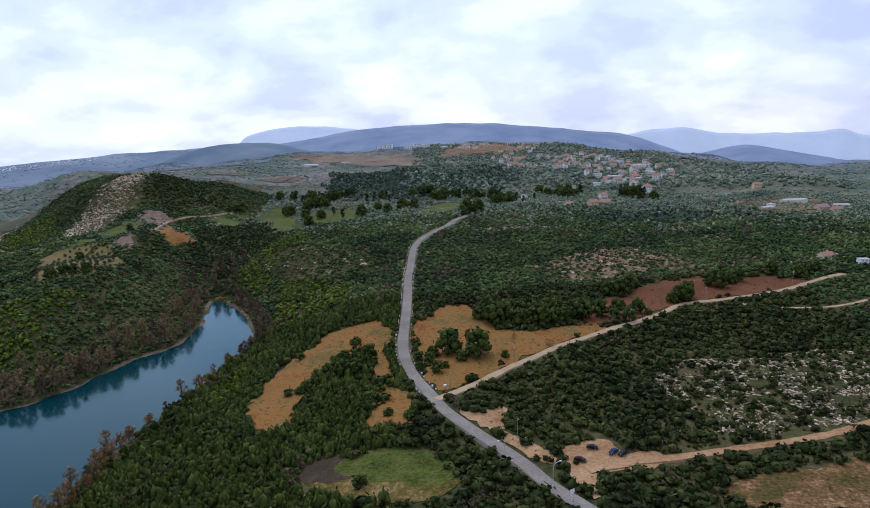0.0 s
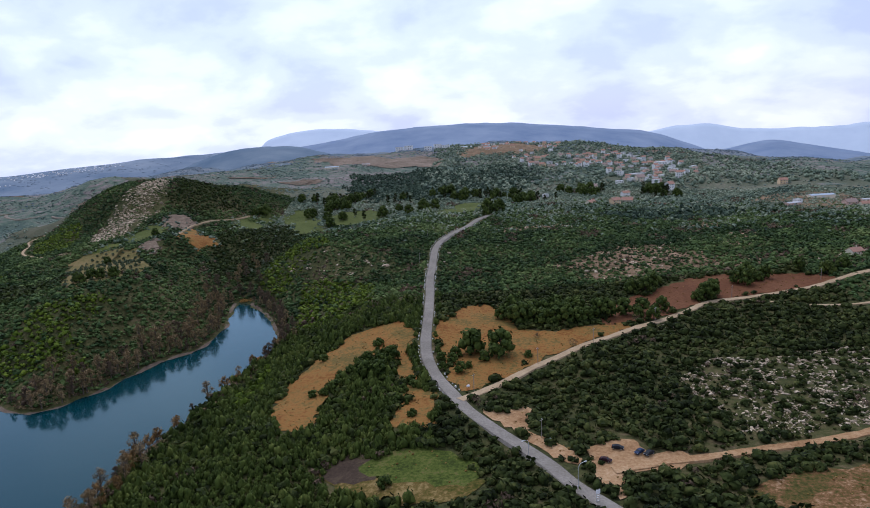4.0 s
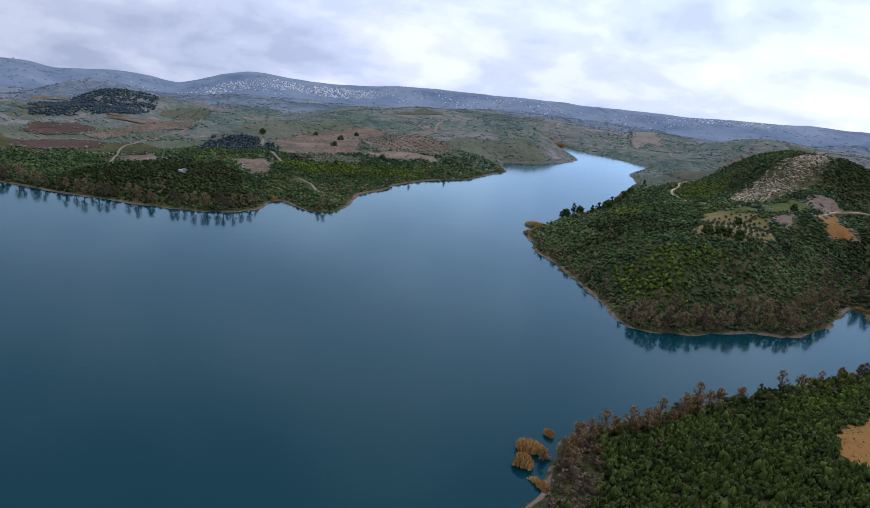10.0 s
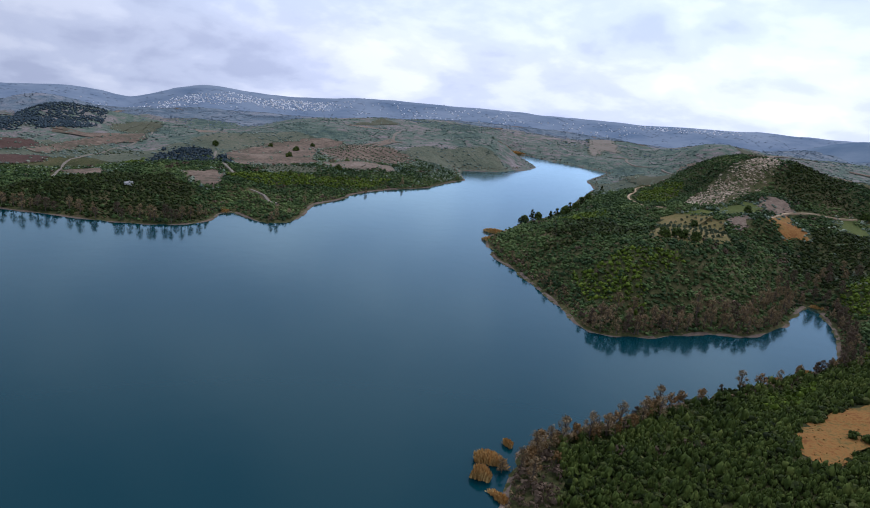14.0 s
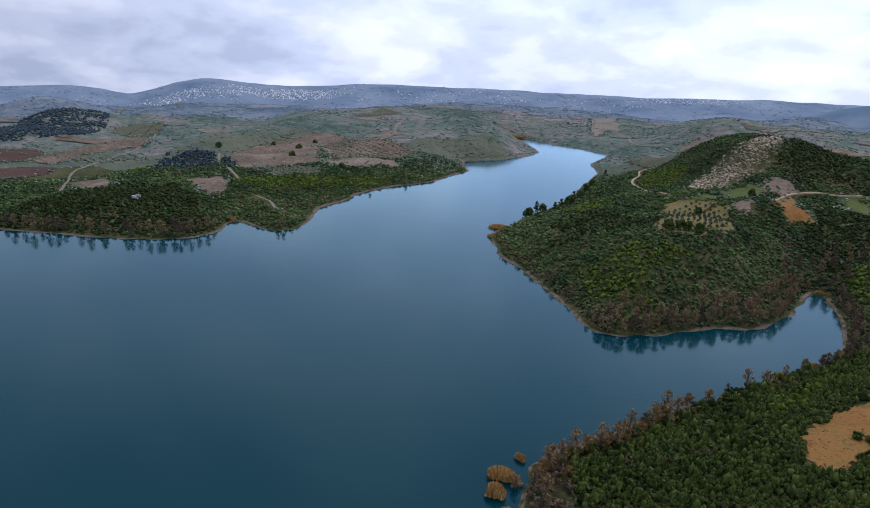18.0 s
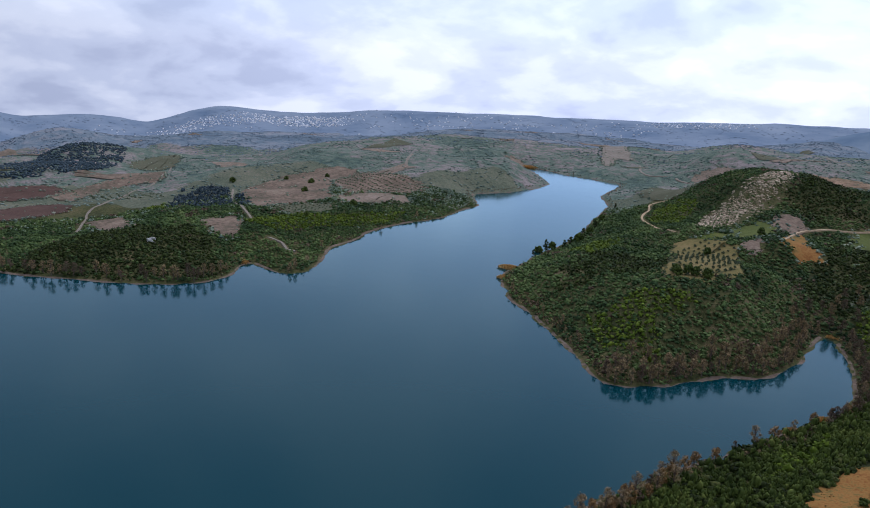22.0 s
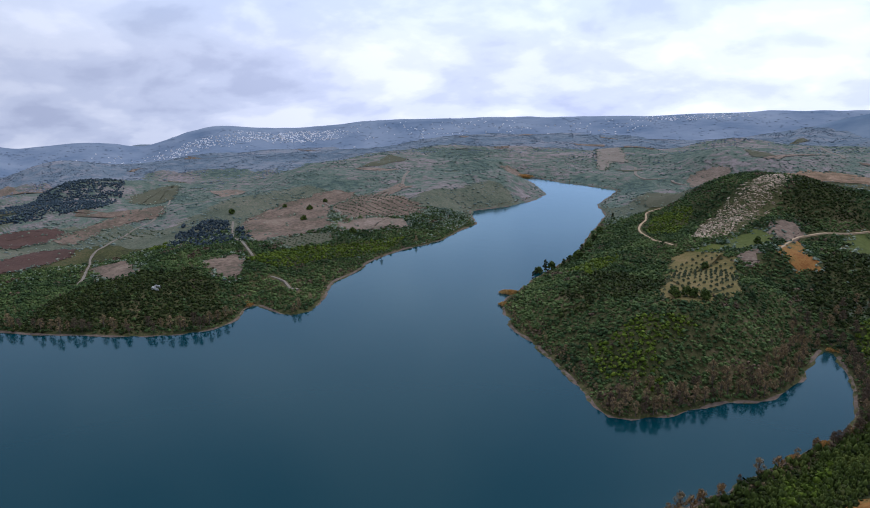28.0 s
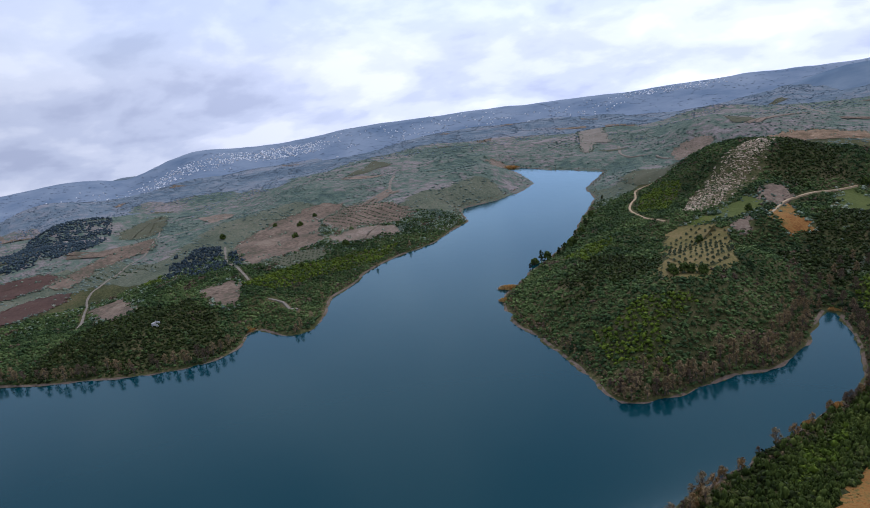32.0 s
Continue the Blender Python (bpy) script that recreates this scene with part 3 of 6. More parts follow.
field("ochre_glade", M_ORANGE, "narrow ochre stubble strip along the road", 0.3,
      [(-27, 387), (-25, 347), (-21, 307), (-13, 290), (-10, 270), (-12, 256), (-21, 253), (-29, 260), (-30, 272), (-26, 288), (-28, 308), (-34, 331), (-36, 355), (-33, 371)])
field("green_glade", M_MEADOW, "round green meadow among dark scrub", 0.34,
      [(-37, 234), (-24, 239), (-7, 237), (4, 228), (5, 217), (-1, 213), (-18, 216), (-32, 222)])
field("bare_glade", M_GLADE, "worn grass and bare dirt beside the green meadow", 0.26,
      [(-55, 234), (-46, 226), (-32, 224), (-18, 219), (-1, 216), (6, 217), (1, 207), (-10, 203), (-25, 205), (-37, 211), (-48, 222)])
field("burnt_glade", M_PURPLE, "patch of purplish burnt brush", 0.32, [(-52, 233), (-49, 240), (-37, 237), (-32, 223), (-40, 221), (-48, 225)])
field("ochre_field", M_ORANGE, "ochre stubble field with trees beside the road", 0.3,
      [(-15, 385), (1, 425), (23, 431), (33, 387), (53, 368), (85, 373), (95, 367), (65, 345), (33, 318), (13, 298), (2, 291), (-5, 304), (-10, 344)])
field("red_field", M_RED, "ploughed red-brown field along the pale track", 0.3,
      [(83, 401), (109, 426), (132, 437), (156, 453), (188, 458), (229, 449), (240, 430), (200, 416), (160, 412), (147, 407), (129, 390), (109, 376), (83, 373)])
field("dirt_verge", M_DIRT, "bare ochre dirt verge at the road junction", 0.3,
      [(7, 270), (18, 270), (28, 273), (32, 265), (26, 258), (30, 246), (39, 236), (42, 223), (34, 229), (23, 247), (12, 261)])
field("car_park", M_DIRT, "trodden dirt car park beside the road", 0.3,
      [(45, 231), (55, 236), (65, 236), (68, 226), (80, 225), (78, 218), (64, 216), (56, 215), (54, 207), (49, 201), (45, 211)])
field("clearing", M_CLEARING, "rough grassy clearing with pale rubble", 0.3, [(96, 207), (113, 213), (131, 211), (150, 214), (160, 190), (131, 184), (103, 188), (90, 197)])
field("bare_slope", M_SLOPE, "stony bare slope with low bushes", 0.3, [(74, 520), (96, 534), (118, 548), (134, 560), (160, 571), (178, 556), (184, 528), (206, 500), (214, 480), (188, 476), (160, 484), (138, 470), (110, 466), (96, 482), (100, 502)])
field("bare_slope", M_SLOPE, "strip of bare stony ground in the scrub", 0.3, [(40, 676), (70, 684), (100, 680), (124, 692), (112, 708), (80, 700), (52, 704)])
field("bare_slope", M_SLOPE, "bare stony ground on the open rise", 0.3, [(215, 640), (240, 628), (262, 640), (258, 668), (236, 676), (220, 660)])
field("bare_slope", M_SLOPE, "small patch of bare stony ground", 0.3, [(224, 545), (246, 556), (262, 590), (250, 604), (232, 580)])
field("bare_earth", M_SLOPE, "pale bare earth above the village", 1.0, [(25, 1600), (110, 1690), (220, 1690), (260, 1830), (150, 1960), (30, 1880)])
field("meadow", M_MEADOW_FAR, "bright green meadow below the wooded rise", 0.5, [(-258, 881), (-252, 904), (-236, 884), (-240, 854)])
field("meadow", M_MEADOW_FAR, "bright green meadow below the wooded rise", 0.5, [(-226, 887), (-214, 918), (-191, 911), (-155, 800), (-162, 745), (-185, 770)])
field("meadow", M_MEADOW_FAR, "bright green meadow beside the far road", 0.5, [(-25, 825), (14, 905), (53, 932), (45, 862), (28, 822), (8, 810)])
field("meadow", M_MEADOW_FAR, "green meadow strip between rows of trees", 0.5, [(-168, 871), (-129, 880), (-84, 857), (-86, 815), (-129, 792)])
field("bare_field", M_TAN, "pale bare field on the far rise", 1.2, [(-368, 1837), (-200, 1784), (-25, 1618), (-45, 1401), (-167, 1486), (-287, 1625)])
field("bare_slope", M_SLOPE, "pale stony lot round the far sheds", 0.5, [(345, 800), (372, 838), (410, 846), (440, 868), (482, 850), (474, 800), (452, 782), (430, 742), (404, 722), (380, 748), (366, 776)])
field("olive_plot", M_GROVE, "terraced olive plot on the headland", 0.3,
      [(-287, 471), (-310, 520), (-345, 585), (-368, 630), (-362, 650), (-335, 655), (-303, 639), (-256, 549), (-250, 520), (-253, 480)])
field("green_plot", M_MEADOW_FAR, "green grassy plot above the olives", 0.4, [(-340, 676), (-350, 715), (-331, 749), (-315, 731), (-304, 688), (-325, 674)])
field("grass_plot", M_MEADOW, "yellow-green grassy strip above the olives", 0.4, [(-359, 650), (-358, 664), (-343, 698), (-332, 660), (-340, 656)])
field("brown_plot", M_BROWN, "small brown fallow plot", 0.4, [(-304, 641), (-310, 659), (-303, 678), (-292, 662), (-292, 648)])
field("brown_plot", M_BROWN, "small brown fallow plot below the rocks", 0.4, [(-327, 752), (-332, 780), (-318, 792), (-301, 775), (-297, 740), (-312, 733)])
field("ochre_plot", M_ORANGE, "ochre plot beside the headland track", 0.4, [(-288, 692), (-297, 735), (-289, 752), (-270, 715), (-247, 694), (-246, 683), (-262, 671), (-277, 677)])
field("green_plot", M_MEADOW_FAR, "green plot in the side valley", 0.4, [(-274, 832), (-274, 871), (-256, 867), (-240, 849), (-220, 790), (-237, 779), (-250, 775)])
field("fallow_field", M_BROWN, "wide brown fallow field on the far bank", 0.7,
      [(-909, 390), (-989, 469), (-1009, 545), (-1007, 604), (-946, 609), (-916, 547), (-844, 494), (-817, 487), (-780, 430), (-778, 381), (-780, 345)])
field("orchard_field", M_BROWN, "terraced brown orchard on the far bank", 0.7, [(-913, 548), (-943, 606), (-885, 634), (-792, 634), (-774, 599), (-790, 545), (-834, 517)])
field("tan_field", M_TAN, "tan stubble field on the far bank", 0.7, [(-819, 488), (-803, 532), (-768, 570), (-725, 554), (-724, 508), (-759, 469)])
field("grove_field", M_PALE_GREEN, "grey-green grove on the far bank", 0.6, [(-775, 363), (-773, 426), (-767, 456), (-711, 414), (-719, 365)])
field("red_field", M_RED_FAR, "ploughed red field behind the far bank", 0.9, [(-1163, 127), (-1164, 192), (-1110, 203), (-1065, 151), (-1073, 104)])
field("red_field", M_RED_FAR, "ploughed red strip behind the far bank", 0.9, [(-970, 88), (-1022, 143), (-1015, 183), (-970, 180), (-915, 119), (-915, 80)])
field("fallow_strip", M_BROWN, "brown fallow strip behind the far bank", 0.9, [(-1103, 187), (-1166, 307), (-1185, 368), (-1110, 343), (-1113, 266), (-1038, 195)])
field("fallow_field", M_BROWN, "small fallow field with brush", 0.6, [(-858, 177), (-862, 219), (-752, 201), (-735, 165)])
field("fallow_field", M_BROWN, "dull brown hollow above the cove", 0.6, [(-724, 262), (-719, 306), (-647, 272), (-650, 251)])
field("pale_field", M_PALE_GREEN, "pale grass field behind the far bank", 1.0, [(-1334, 365), (-1430, 483), (-1279, 421), (-1267, 355)])
field("quarry", M_TRACK_FAR, "pale bare terraces of an old quarry above the river", 1.0, [(-1130, 1500), (-1190, 1640), (-928, 1330), (-880, 1281), (-900, 1246), (-851, 1165), (-866, 1160), (-924, 1230)])
field("fallow_field", M_TAN, "pale fallow field below the green hill", 0.8, [(-652, 1136), (-651, 1170), (-627, 1193), (-597, 1187), (-596, 1150), (-560, 1040)])
field("pale_field", M_PALE_GREEN, "pale grass terraces behind the headland", 0.8, [(-627, 945), (-615, 1030), (-560, 960), (-500, 880), (-533, 878), (-577, 888)])
field("stony_belt", M_SLOPE, "stony bare belt along the far hillside", 0.8, [(-490, 1170), (-440, 1221), (-353, 1187), (-330, 1117), (-402, 1122), (-440, 1140)])
field("river_beach", M_TAN, "tan mud beach at the bend of the river", 0.5, [(-985, 1040), (-1010, 1022), (-985, 1000), (-962, 1008), (-950, 1040)])
for i, (name, mat, label, lift, ring) in enumerate(FIELDS):
    wide = max(abs(ring[0][0] - ring[len(ring) // 2][0]), abs(ring[0][1] - ring[len(ring) // 2][1]))
    near = math.hypot(*ring[0]) < 520
    drape(name, ring, mat, label, lift=lift, cell=5.0 if near else 10.0, ragged=9.0 if mat is M_SLOPE or name == "bare_slope" else 2.2 if near else 5.5, seed=i)
ribbon("road", ROAD, 5.6, M_ASPHALT, "narrow worn grey asphalt road through the scrub", "road", 0.5)
for i, (name, (line, width, mat)) in enumerate(TRACKS.items()):
    far = abs(line[0][0]) > 250
    ribbon("track", line, width, mat, "unpaved %s track of dirt" % ("sandy" if mat is M_DIRT else "pale"), "track", 0.6 if far else 0.4, 8.0 if far else 4.0, 0.18, 5, i)


# ---- scrub and woods ----
def icosphere(sub):
    bm = bmesh.new()
    bmesh.ops.create_icosphere(bm, subdivisions=sub, radius=1.0)
    v = np.array([q.co for q in bm.verts])
    f = np.array([[q.index for q in p.verts] for p in bm.faces])
    bm.free()
    return v, f


ICO0, ICO1 = icosphere(1), icosphere(2)


def clump(seed, leaves, size=0.3, core=0.8, detail=ICO0, flat=0.75):
    """A bush of unit radius on the ground: a lumpy heart and loose leaf sprays round it."""
    r = np.random.RandomState(seed)
    v, f = detail
    lump = 1 + 0.28 * np.sin(v @ r.uniform(-4, 4, (3, 1)) + r.uniform(0, 6)) + r.uniform(-0.14, 0.14, (len(v), 1))
    verts, tris = [v * lump * core], [f]
    d = r.normal(size=(leaves, 3))
    d[:, 2] = np.abs(d[:, 2]) - 0.25
    d /= np.linalg.norm(d, axis=1)[:, None]
    at = d * (core * (0.95 + 0.38 * r.rand(leaves, 1))) * (1 + 0.22 * np.sin(d @ r.uniform(-4, 4, (3, 1)) + r.uniform(0, 6)))
    a = np.cross(d, r.normal(size=(leaves, 3)))
    a /= np.linalg.norm(a, axis=1)[:, None] + 1e-9
    b = np.cross(d, a) + d * r.uniform(-0.7, 0.9, (leaves, 1))
    s = size * r.uniform(0.6, 1.35, (leaves, 1))
    q = np.stack([at - a * s, at + b * s * 1.1, at + a * s * 0.9, at - b * s * 0.8], 1).reshape(-1, 3)
    base = len(v)
    k = base + 4 * np.arange(leaves)
    tris += [np.stack([k, k + 1, k + 2], -1), np.stack([k, k + 2, k + 3], -1)]
    out = np.concatenate([verts[0], q]) * (1, 1, flat)
    out[:, 2] += flat * 0.62
    return out, np.concatenate(tris)


def strew(name, kinds, x, y, size, mat, label, category, tall=None, seed=0, lift=0.0):
    """One mesh of many plants at x, y with the given radii: kind stuff."""
    r = np.random.RandomState(seed)
    z = height(x, y) + lift
    pick, turn = r.randint(0, len(kinds), len(x)), r.uniform(0, 6.28, len(x))
    tall = np.ones(len(x)) if tall is None else tall
    vs, ts, base = [], [], 0
    for i, (v, f) in enumerate(kinds):
        m = np.where(pick == i)[0]
        if not len(m):
            continue
        c, s = np.cos(turn[m])[:, None], np.sin(turn[m])[:, None]
        sz = size[m][:, None]
        vx = (v[:, 0] * c - v[:, 1] * s) * sz + x[m][:, None]
        vy = (v[:, 0] * s + v[:, 1] * c) * sz + y[m][:, None]
        vz = v[:, 2] * sz * tall[m][:, None] + z[m][:, None]
        vs.append(np.stack([vx, vy, vz], -1).reshape(-1, 3))
        ts.append((f[None] + (base + np.arange(len(m)) * len(v))[:, None, None]).reshape(-1, 3))
        base += len(m) * len(v)
    ob = new(name, tri_mesh(name, np.concatenate(vs), np.concatenate(ts), mat))
    return tagged(ob, label, category, kind="stuff")


def scatter(seed, spacing, box, keep):
    """Jittered places in plan, about spacing apart, where keep(x, y) holds."""
    r = np.random.RandomState(seed)
    gx, gy = np.meshgrid(np.arange(box[0], box[2], spacing), np.arange(box[1], box[3], spacing))
    x = gx.ravel() + r.uniform(-0.95, 0.95, gx.size) * spacing
    y = gy.ravel() + r.uniform(-0.95, 0.95, gx.size) * spacing
    m = keep(x, y)
    return x[m], y[m]


def open_land(x, y, edge=0.0):
    """Where neither field, track, road nor water lies."""
    ok = bank(x, y) > 3.0
    for name, mat, label, lift, ring in FIELDS:
        if name == "bare_slope":
            continue
        bx = (x > min(p[0] for p in ring) - 5) & (x < max(p[0] for p in ring) + 5)
        if bx.any():
            a, b = x[bx], y[bx]
            far = 2.2 + np.hypot(a, b) / 220
            ok[bx] &= ~inside(a + far * waves(a, b, 14 + 4 * far.mean(), 81), b + far * waves(b, a, 14 + 4 * far.mean(), 82), ring)
    for line, width in [(ROAD, 6.4)] + [(t[0], t[1]) for t in TRACKS.values()]:
        bx = (x > min(p[0] for p in line) - 15) & (x < max(p[0] for p in line) + 15) & (y > min(p[1] for p in line) - 15) & (y < max(p[1] for p in line) + 15)
        if bx.any():
            ok[bx] &= to_line(x[bx], y[bx], line) > width / 2 + 1.6 + edge
    return ok


def in_view(x, y):
    """The fan of country that lies before the drone's two stands."""
    a = np.degrees(np.arctan2(-x, y))
    return (a > -36) & (a < 94)


STONY = [[(95, 290), (117, 312), (164, 318), (230, 320), (230, 250), (162, 239), (130, 237), (105, 236), (104, 263)],
         [(-386, 690), (-415, 763), (-412, 810), (-402, 870), (-392, 910), (-372, 905), (-358, 850), (-352, 815), (-346, 773), (-354, 732), (-365, 690)],
         [(-156, 597), (-142, 610), (-91, 603), (-49, 572), (-60, 545), (-103, 545)],
         [(89, 532), (128, 562), (166, 567), (184, 522), (192, 486), (155, 472), (119, 470), (88, 490)],
         [(335, 800), (397, 858), (476, 868), (480, 782), (401, 712), (350, 740)], [(36, 672), (128, 676), (124, 710), (44, 710)], [(210, 626), (266, 626), (262, 680), (214, 676)]]
LIME = [[(-462, 722), (-515, 820), (-498, 848), (-449, 808), (-431, 735)], [(-447, 555), (-441, 598), (-418, 612), (-392, 522)],
        [(-290, 408), (-279, 432), (-256, 453), (-240, 455), (-245, 424), (-263, 402)], [(-176, 590), (-176, 650), (-149, 672), (-116, 623), (-137, 575), (-150, 545)], [(-130, 560), (-66, 523), (-60, 470), (-90, 440), (-118, 470)], [(-1104, 306), (-1088, 344), (-862, 267), (-889, 255), (-992, 266)],
        [(-700, 300), (-715, 356), (-700, 427), (-690, 522), (-660, 466), (-655, 385), (-645, 311)], 
        [(-112, 300), (-100, 340), (-112, 380), (-122, 350)], [(-220, 380), (-262, 372), (-300, 400), (-250, 420)]]


# Patches of darker scrub; the one on the far bank paints in lens vignetting.
DARK = [[(-235, 600), (-180, 600), (-150, 700), (-165, 800), (-230, 840), (-262, 760), (-250, 690)], [(-360, 840), (-325, 800), (-285, 850), (-300, 930), (-360, 960)],
        [(-560, 120), (-570, 235), (-700, 245), (-760, 150), (-650, 60)], [(-350, 440), (-300, 470), (-310, 520), (-380, 560), (-400, 500)]]


def among(x, y, rings):
    m = np.zeros(len(x), bool)
    for ring in rings:
        m |= inside(x, y, ring)
    return m


EIGHT = (np.array([(1, 0, 0), (0, 1, 0), (-1, 0, 0), (0, -1, 0), (0, 0, 1), (0, 0, -1)], float), np.array([(0, 1, 4), (1, 2, 4), (2, 3, 4), (3, 0, 4), (1, 0, 5), (2, 1, 5), (3, 2, 5), (0, 3, 5)]))


def young_pine(seed):
    """A clump drawn up to a point."""
    v, f = clump(seed, 18, 0.32)
    h = v[:, 2:3] / v[:, 2].max()
    return np.concatenate([v[:, :2] * (1.12 - 0.85 * np.clip(h, 0, 1)), v[:, 2:3] * 1.75], 1), f


NEAR_KINDS = [clump(s, 17, 0.34) for s in range(6)]
BRUSH_KINDS = [clump(80 + s, 24, 0.2, 0.5, (EIGHT[0] * 0.5, EIGHT[1]), 0.95) for s in range(5)]
PINE_KINDS = [young_pine(60 + s) for s in range(5)]
MID_KINDS = [clump(20 + s, 3, 0.55, 0.98, EIGHT) for s in range(6)]


def lump(seed):
    """A far bush: a small uneven eight-sided hump."""
    r = np.random.RandomState(seed)
    v = np.array([(1, 0, 0.2), (0, 1, 0.2), (-1, 0, 0.2), (0, -1, 0.2), (0, 0, 1), (0, 0, -0.3)], float) * r.uniform(0.7, 1.25, (6, 1)) + r.uniform(-0.18, 0.18, (6, 3))
    return v, np.array([(0, 1, 4), (1, 2, 4), (2, 3, 4), (3, 0, 4), (1, 0, 5), (2, 1, 5), (3, 2, 5), (0, 3, 5)])


FAR_KINDS = [lump(40 + s) for s in range(7)]
RNG = np.random.RandomState(5)

x, y = scatter(1, 2.75, (-190, 110, 230, 460), lambda x, y: in_view(x, y) & (np.hypot(x, y) > 150) & (bank(x, y) < 400) & ~((x < -150) & (y > 335)))
m = open_land(x, y)
x, y = x[m], y[m]
stony = among(x, y, STONY)
m = ~stony | (RNG.rand(len(x)) < 0.75)
x, y, stony = x[m], y[m], stony[m]
lime = among(x, y, LIME) & (RNG.rand(len(x)) < 0.7)
burnt = inside(x, y, [(-170, 135), (-118, 130), (-116, 170), (-128, 188), (-160, 212)]) & (RNG.rand(len(x)) < 0.85)
heath = burnt | ~lime & (waves(x, y, 60, 70) + RNG.uniform(-0.5, 0.5, len(x)) > 1.15)
lime &= ~burnt
pines = ~lime & ~heath & (x < -14 + 10 * waves(x, y, 40, 73)) & (RNG.rand(len(x)) < 0.62)
big = (0.85 + 2.3 * RNG.rand(len(x)) ** 2.2 + 0.35 * waves(x, y, 24, 71).clip(-1, 1)).clip(0.6, 3.3) * np.where(stony, 0.7, 1.0)
rest = ~lime & ~heath & ~pines
sx, sy = scatter(19, 2.5, (-165, 140, 0, 440), lambda a, b: in_view(a, b) & (np.hypot(a, b) > 150) & (bank(a, b) > 12))
m = open_land(sx, sy) & (sx < -14 + 10 * waves(sx, sy, 40, 73)) & ~inside(sx, sy, [(-170, 135), (-118, 130), (-116, 170), (-128, 188), (-160, 212)])
sx, sy = sx[m], sy[m]
strew("scrub", PINE_KINDS, sx, sy, RNG.uniform(0.9, 2.0, len(sx)), M_YOUNG_PINE, "young green pines thick on the lakeside slope", "scrub", RNG.uniform(0.75, 1.2, len(sx)), seed=20)
strew("scrub", PINE_KINDS, x[pines], y[pines], big[pines] * 0.95, M_YOUNG_PINE, "young green pines over the slope above the lake", "scrub", RNG.uniform(0.8, 1.25, pines.sum()), seed=17)
strew("scrub", NEAR_KINDS, x[rest], y[rest], big[rest], M_SCRUB, "dense dark green evergreen scrub", "scrub", seed=1)
strew("scrub", NEAR_KINDS, x[lime], y[lime], big[lime], M_SCRUB_LIME, "young yellow-green pine scrub on the slope", "scrub", RNG.uniform(0.9, 1.5, lime.sum()), seed=2)
strew("scrub", BRUSH_KINDS, x[heath], y[heath], big[heath] * 1.1, M_HEATH, "brown leafless heath among the scrub", "scrub", seed=3)

x, y = scatter(2, 2.9, (-900, -80, 640, 1000), lambda x, y: in_view(x, y) & (np.hypot(x, y) < 1020) & ~((x > -188) & (x < 232) & (y < 462) & ~((x < -150) & (y > 335))))
m = open_land(x, y, 1.0)
x, y = x[m], y[m]
stony = among(x, y, STONY)
m = ~stony | (RNG.rand(len(x)) < np.where(x < -300, 0.2, np.where(waves(x, y, 34, 77) > 0.0, 0.95, 0.5)))
x, y, stony = x[m], y[m], stony[m]
lime = among(x, y, LIME) & (RNG.rand(len(x)) < 0.75)
big = (1.1 + 1.5 * RNG.rand(len(x)) ** 1.8) * np.where(stony, 0.8, 1.0)
# bushes farther off get the leaves with haze in their colour
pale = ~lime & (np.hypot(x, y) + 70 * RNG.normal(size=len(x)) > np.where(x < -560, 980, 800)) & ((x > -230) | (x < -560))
dark_ = ~lime & among(x + 14 * waves(x, y, 60, 83), y + 14 * waves(y, x, 60, 84), DARK) & (RNG.rand(len(x)) < 0.85)
dry = ~lime & ~dark_ & (waves(x, y, 75, 72) + RNG.uniform(-0.6, 0.6, len(x)) > 1.1)
pale &= ~dry & ~dark_
rest = ~lime & ~pale & ~dry & ~dark_
strew("scrub", MID_KINDS, x[dark_], y[dark_], big[dark_], M_SCRUB_DARK, "dense dark scrub thickets, one darkened as if by lens vignetting", "scrub", RNG.uniform(0.7, 1.2, dark_.sum()), seed=18)
strew("scrub", MID_KINDS, x[dry], y[dry], big[dry] * 0.85, M_HEATH, "brown leafless heath on the hillsides", "scrub", seed=15)
strew("scrub", MID_KINDS, x[rest], y[rest], big[rest], M_SCRUB_MID, "dark green scrub over the headland", "scrub", RNG.uniform(0.6, 1.1, rest.sum()), seed=4)
strew("scrub", MID_KINDS, x[pale], y[pale], big[pale], M_HAZED_SCRUB, "scrub over the farther slopes, haze painted into its grey-green", "scrub", RNG.uniform(0.6, 1.1, pale.sum()), seed=14)
strew("scrub", MID_KINDS, x[lime], y[lime], big[lime], M_SCRUB_LIME, "yellow-green scrub over the hillsides", "scrub", seed=5)

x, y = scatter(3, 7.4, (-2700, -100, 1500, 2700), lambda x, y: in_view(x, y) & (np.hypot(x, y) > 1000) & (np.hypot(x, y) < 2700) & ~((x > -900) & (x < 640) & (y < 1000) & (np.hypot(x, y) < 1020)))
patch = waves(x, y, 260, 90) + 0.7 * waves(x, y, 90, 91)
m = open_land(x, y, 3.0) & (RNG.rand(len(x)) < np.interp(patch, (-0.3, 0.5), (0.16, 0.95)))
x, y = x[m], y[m]
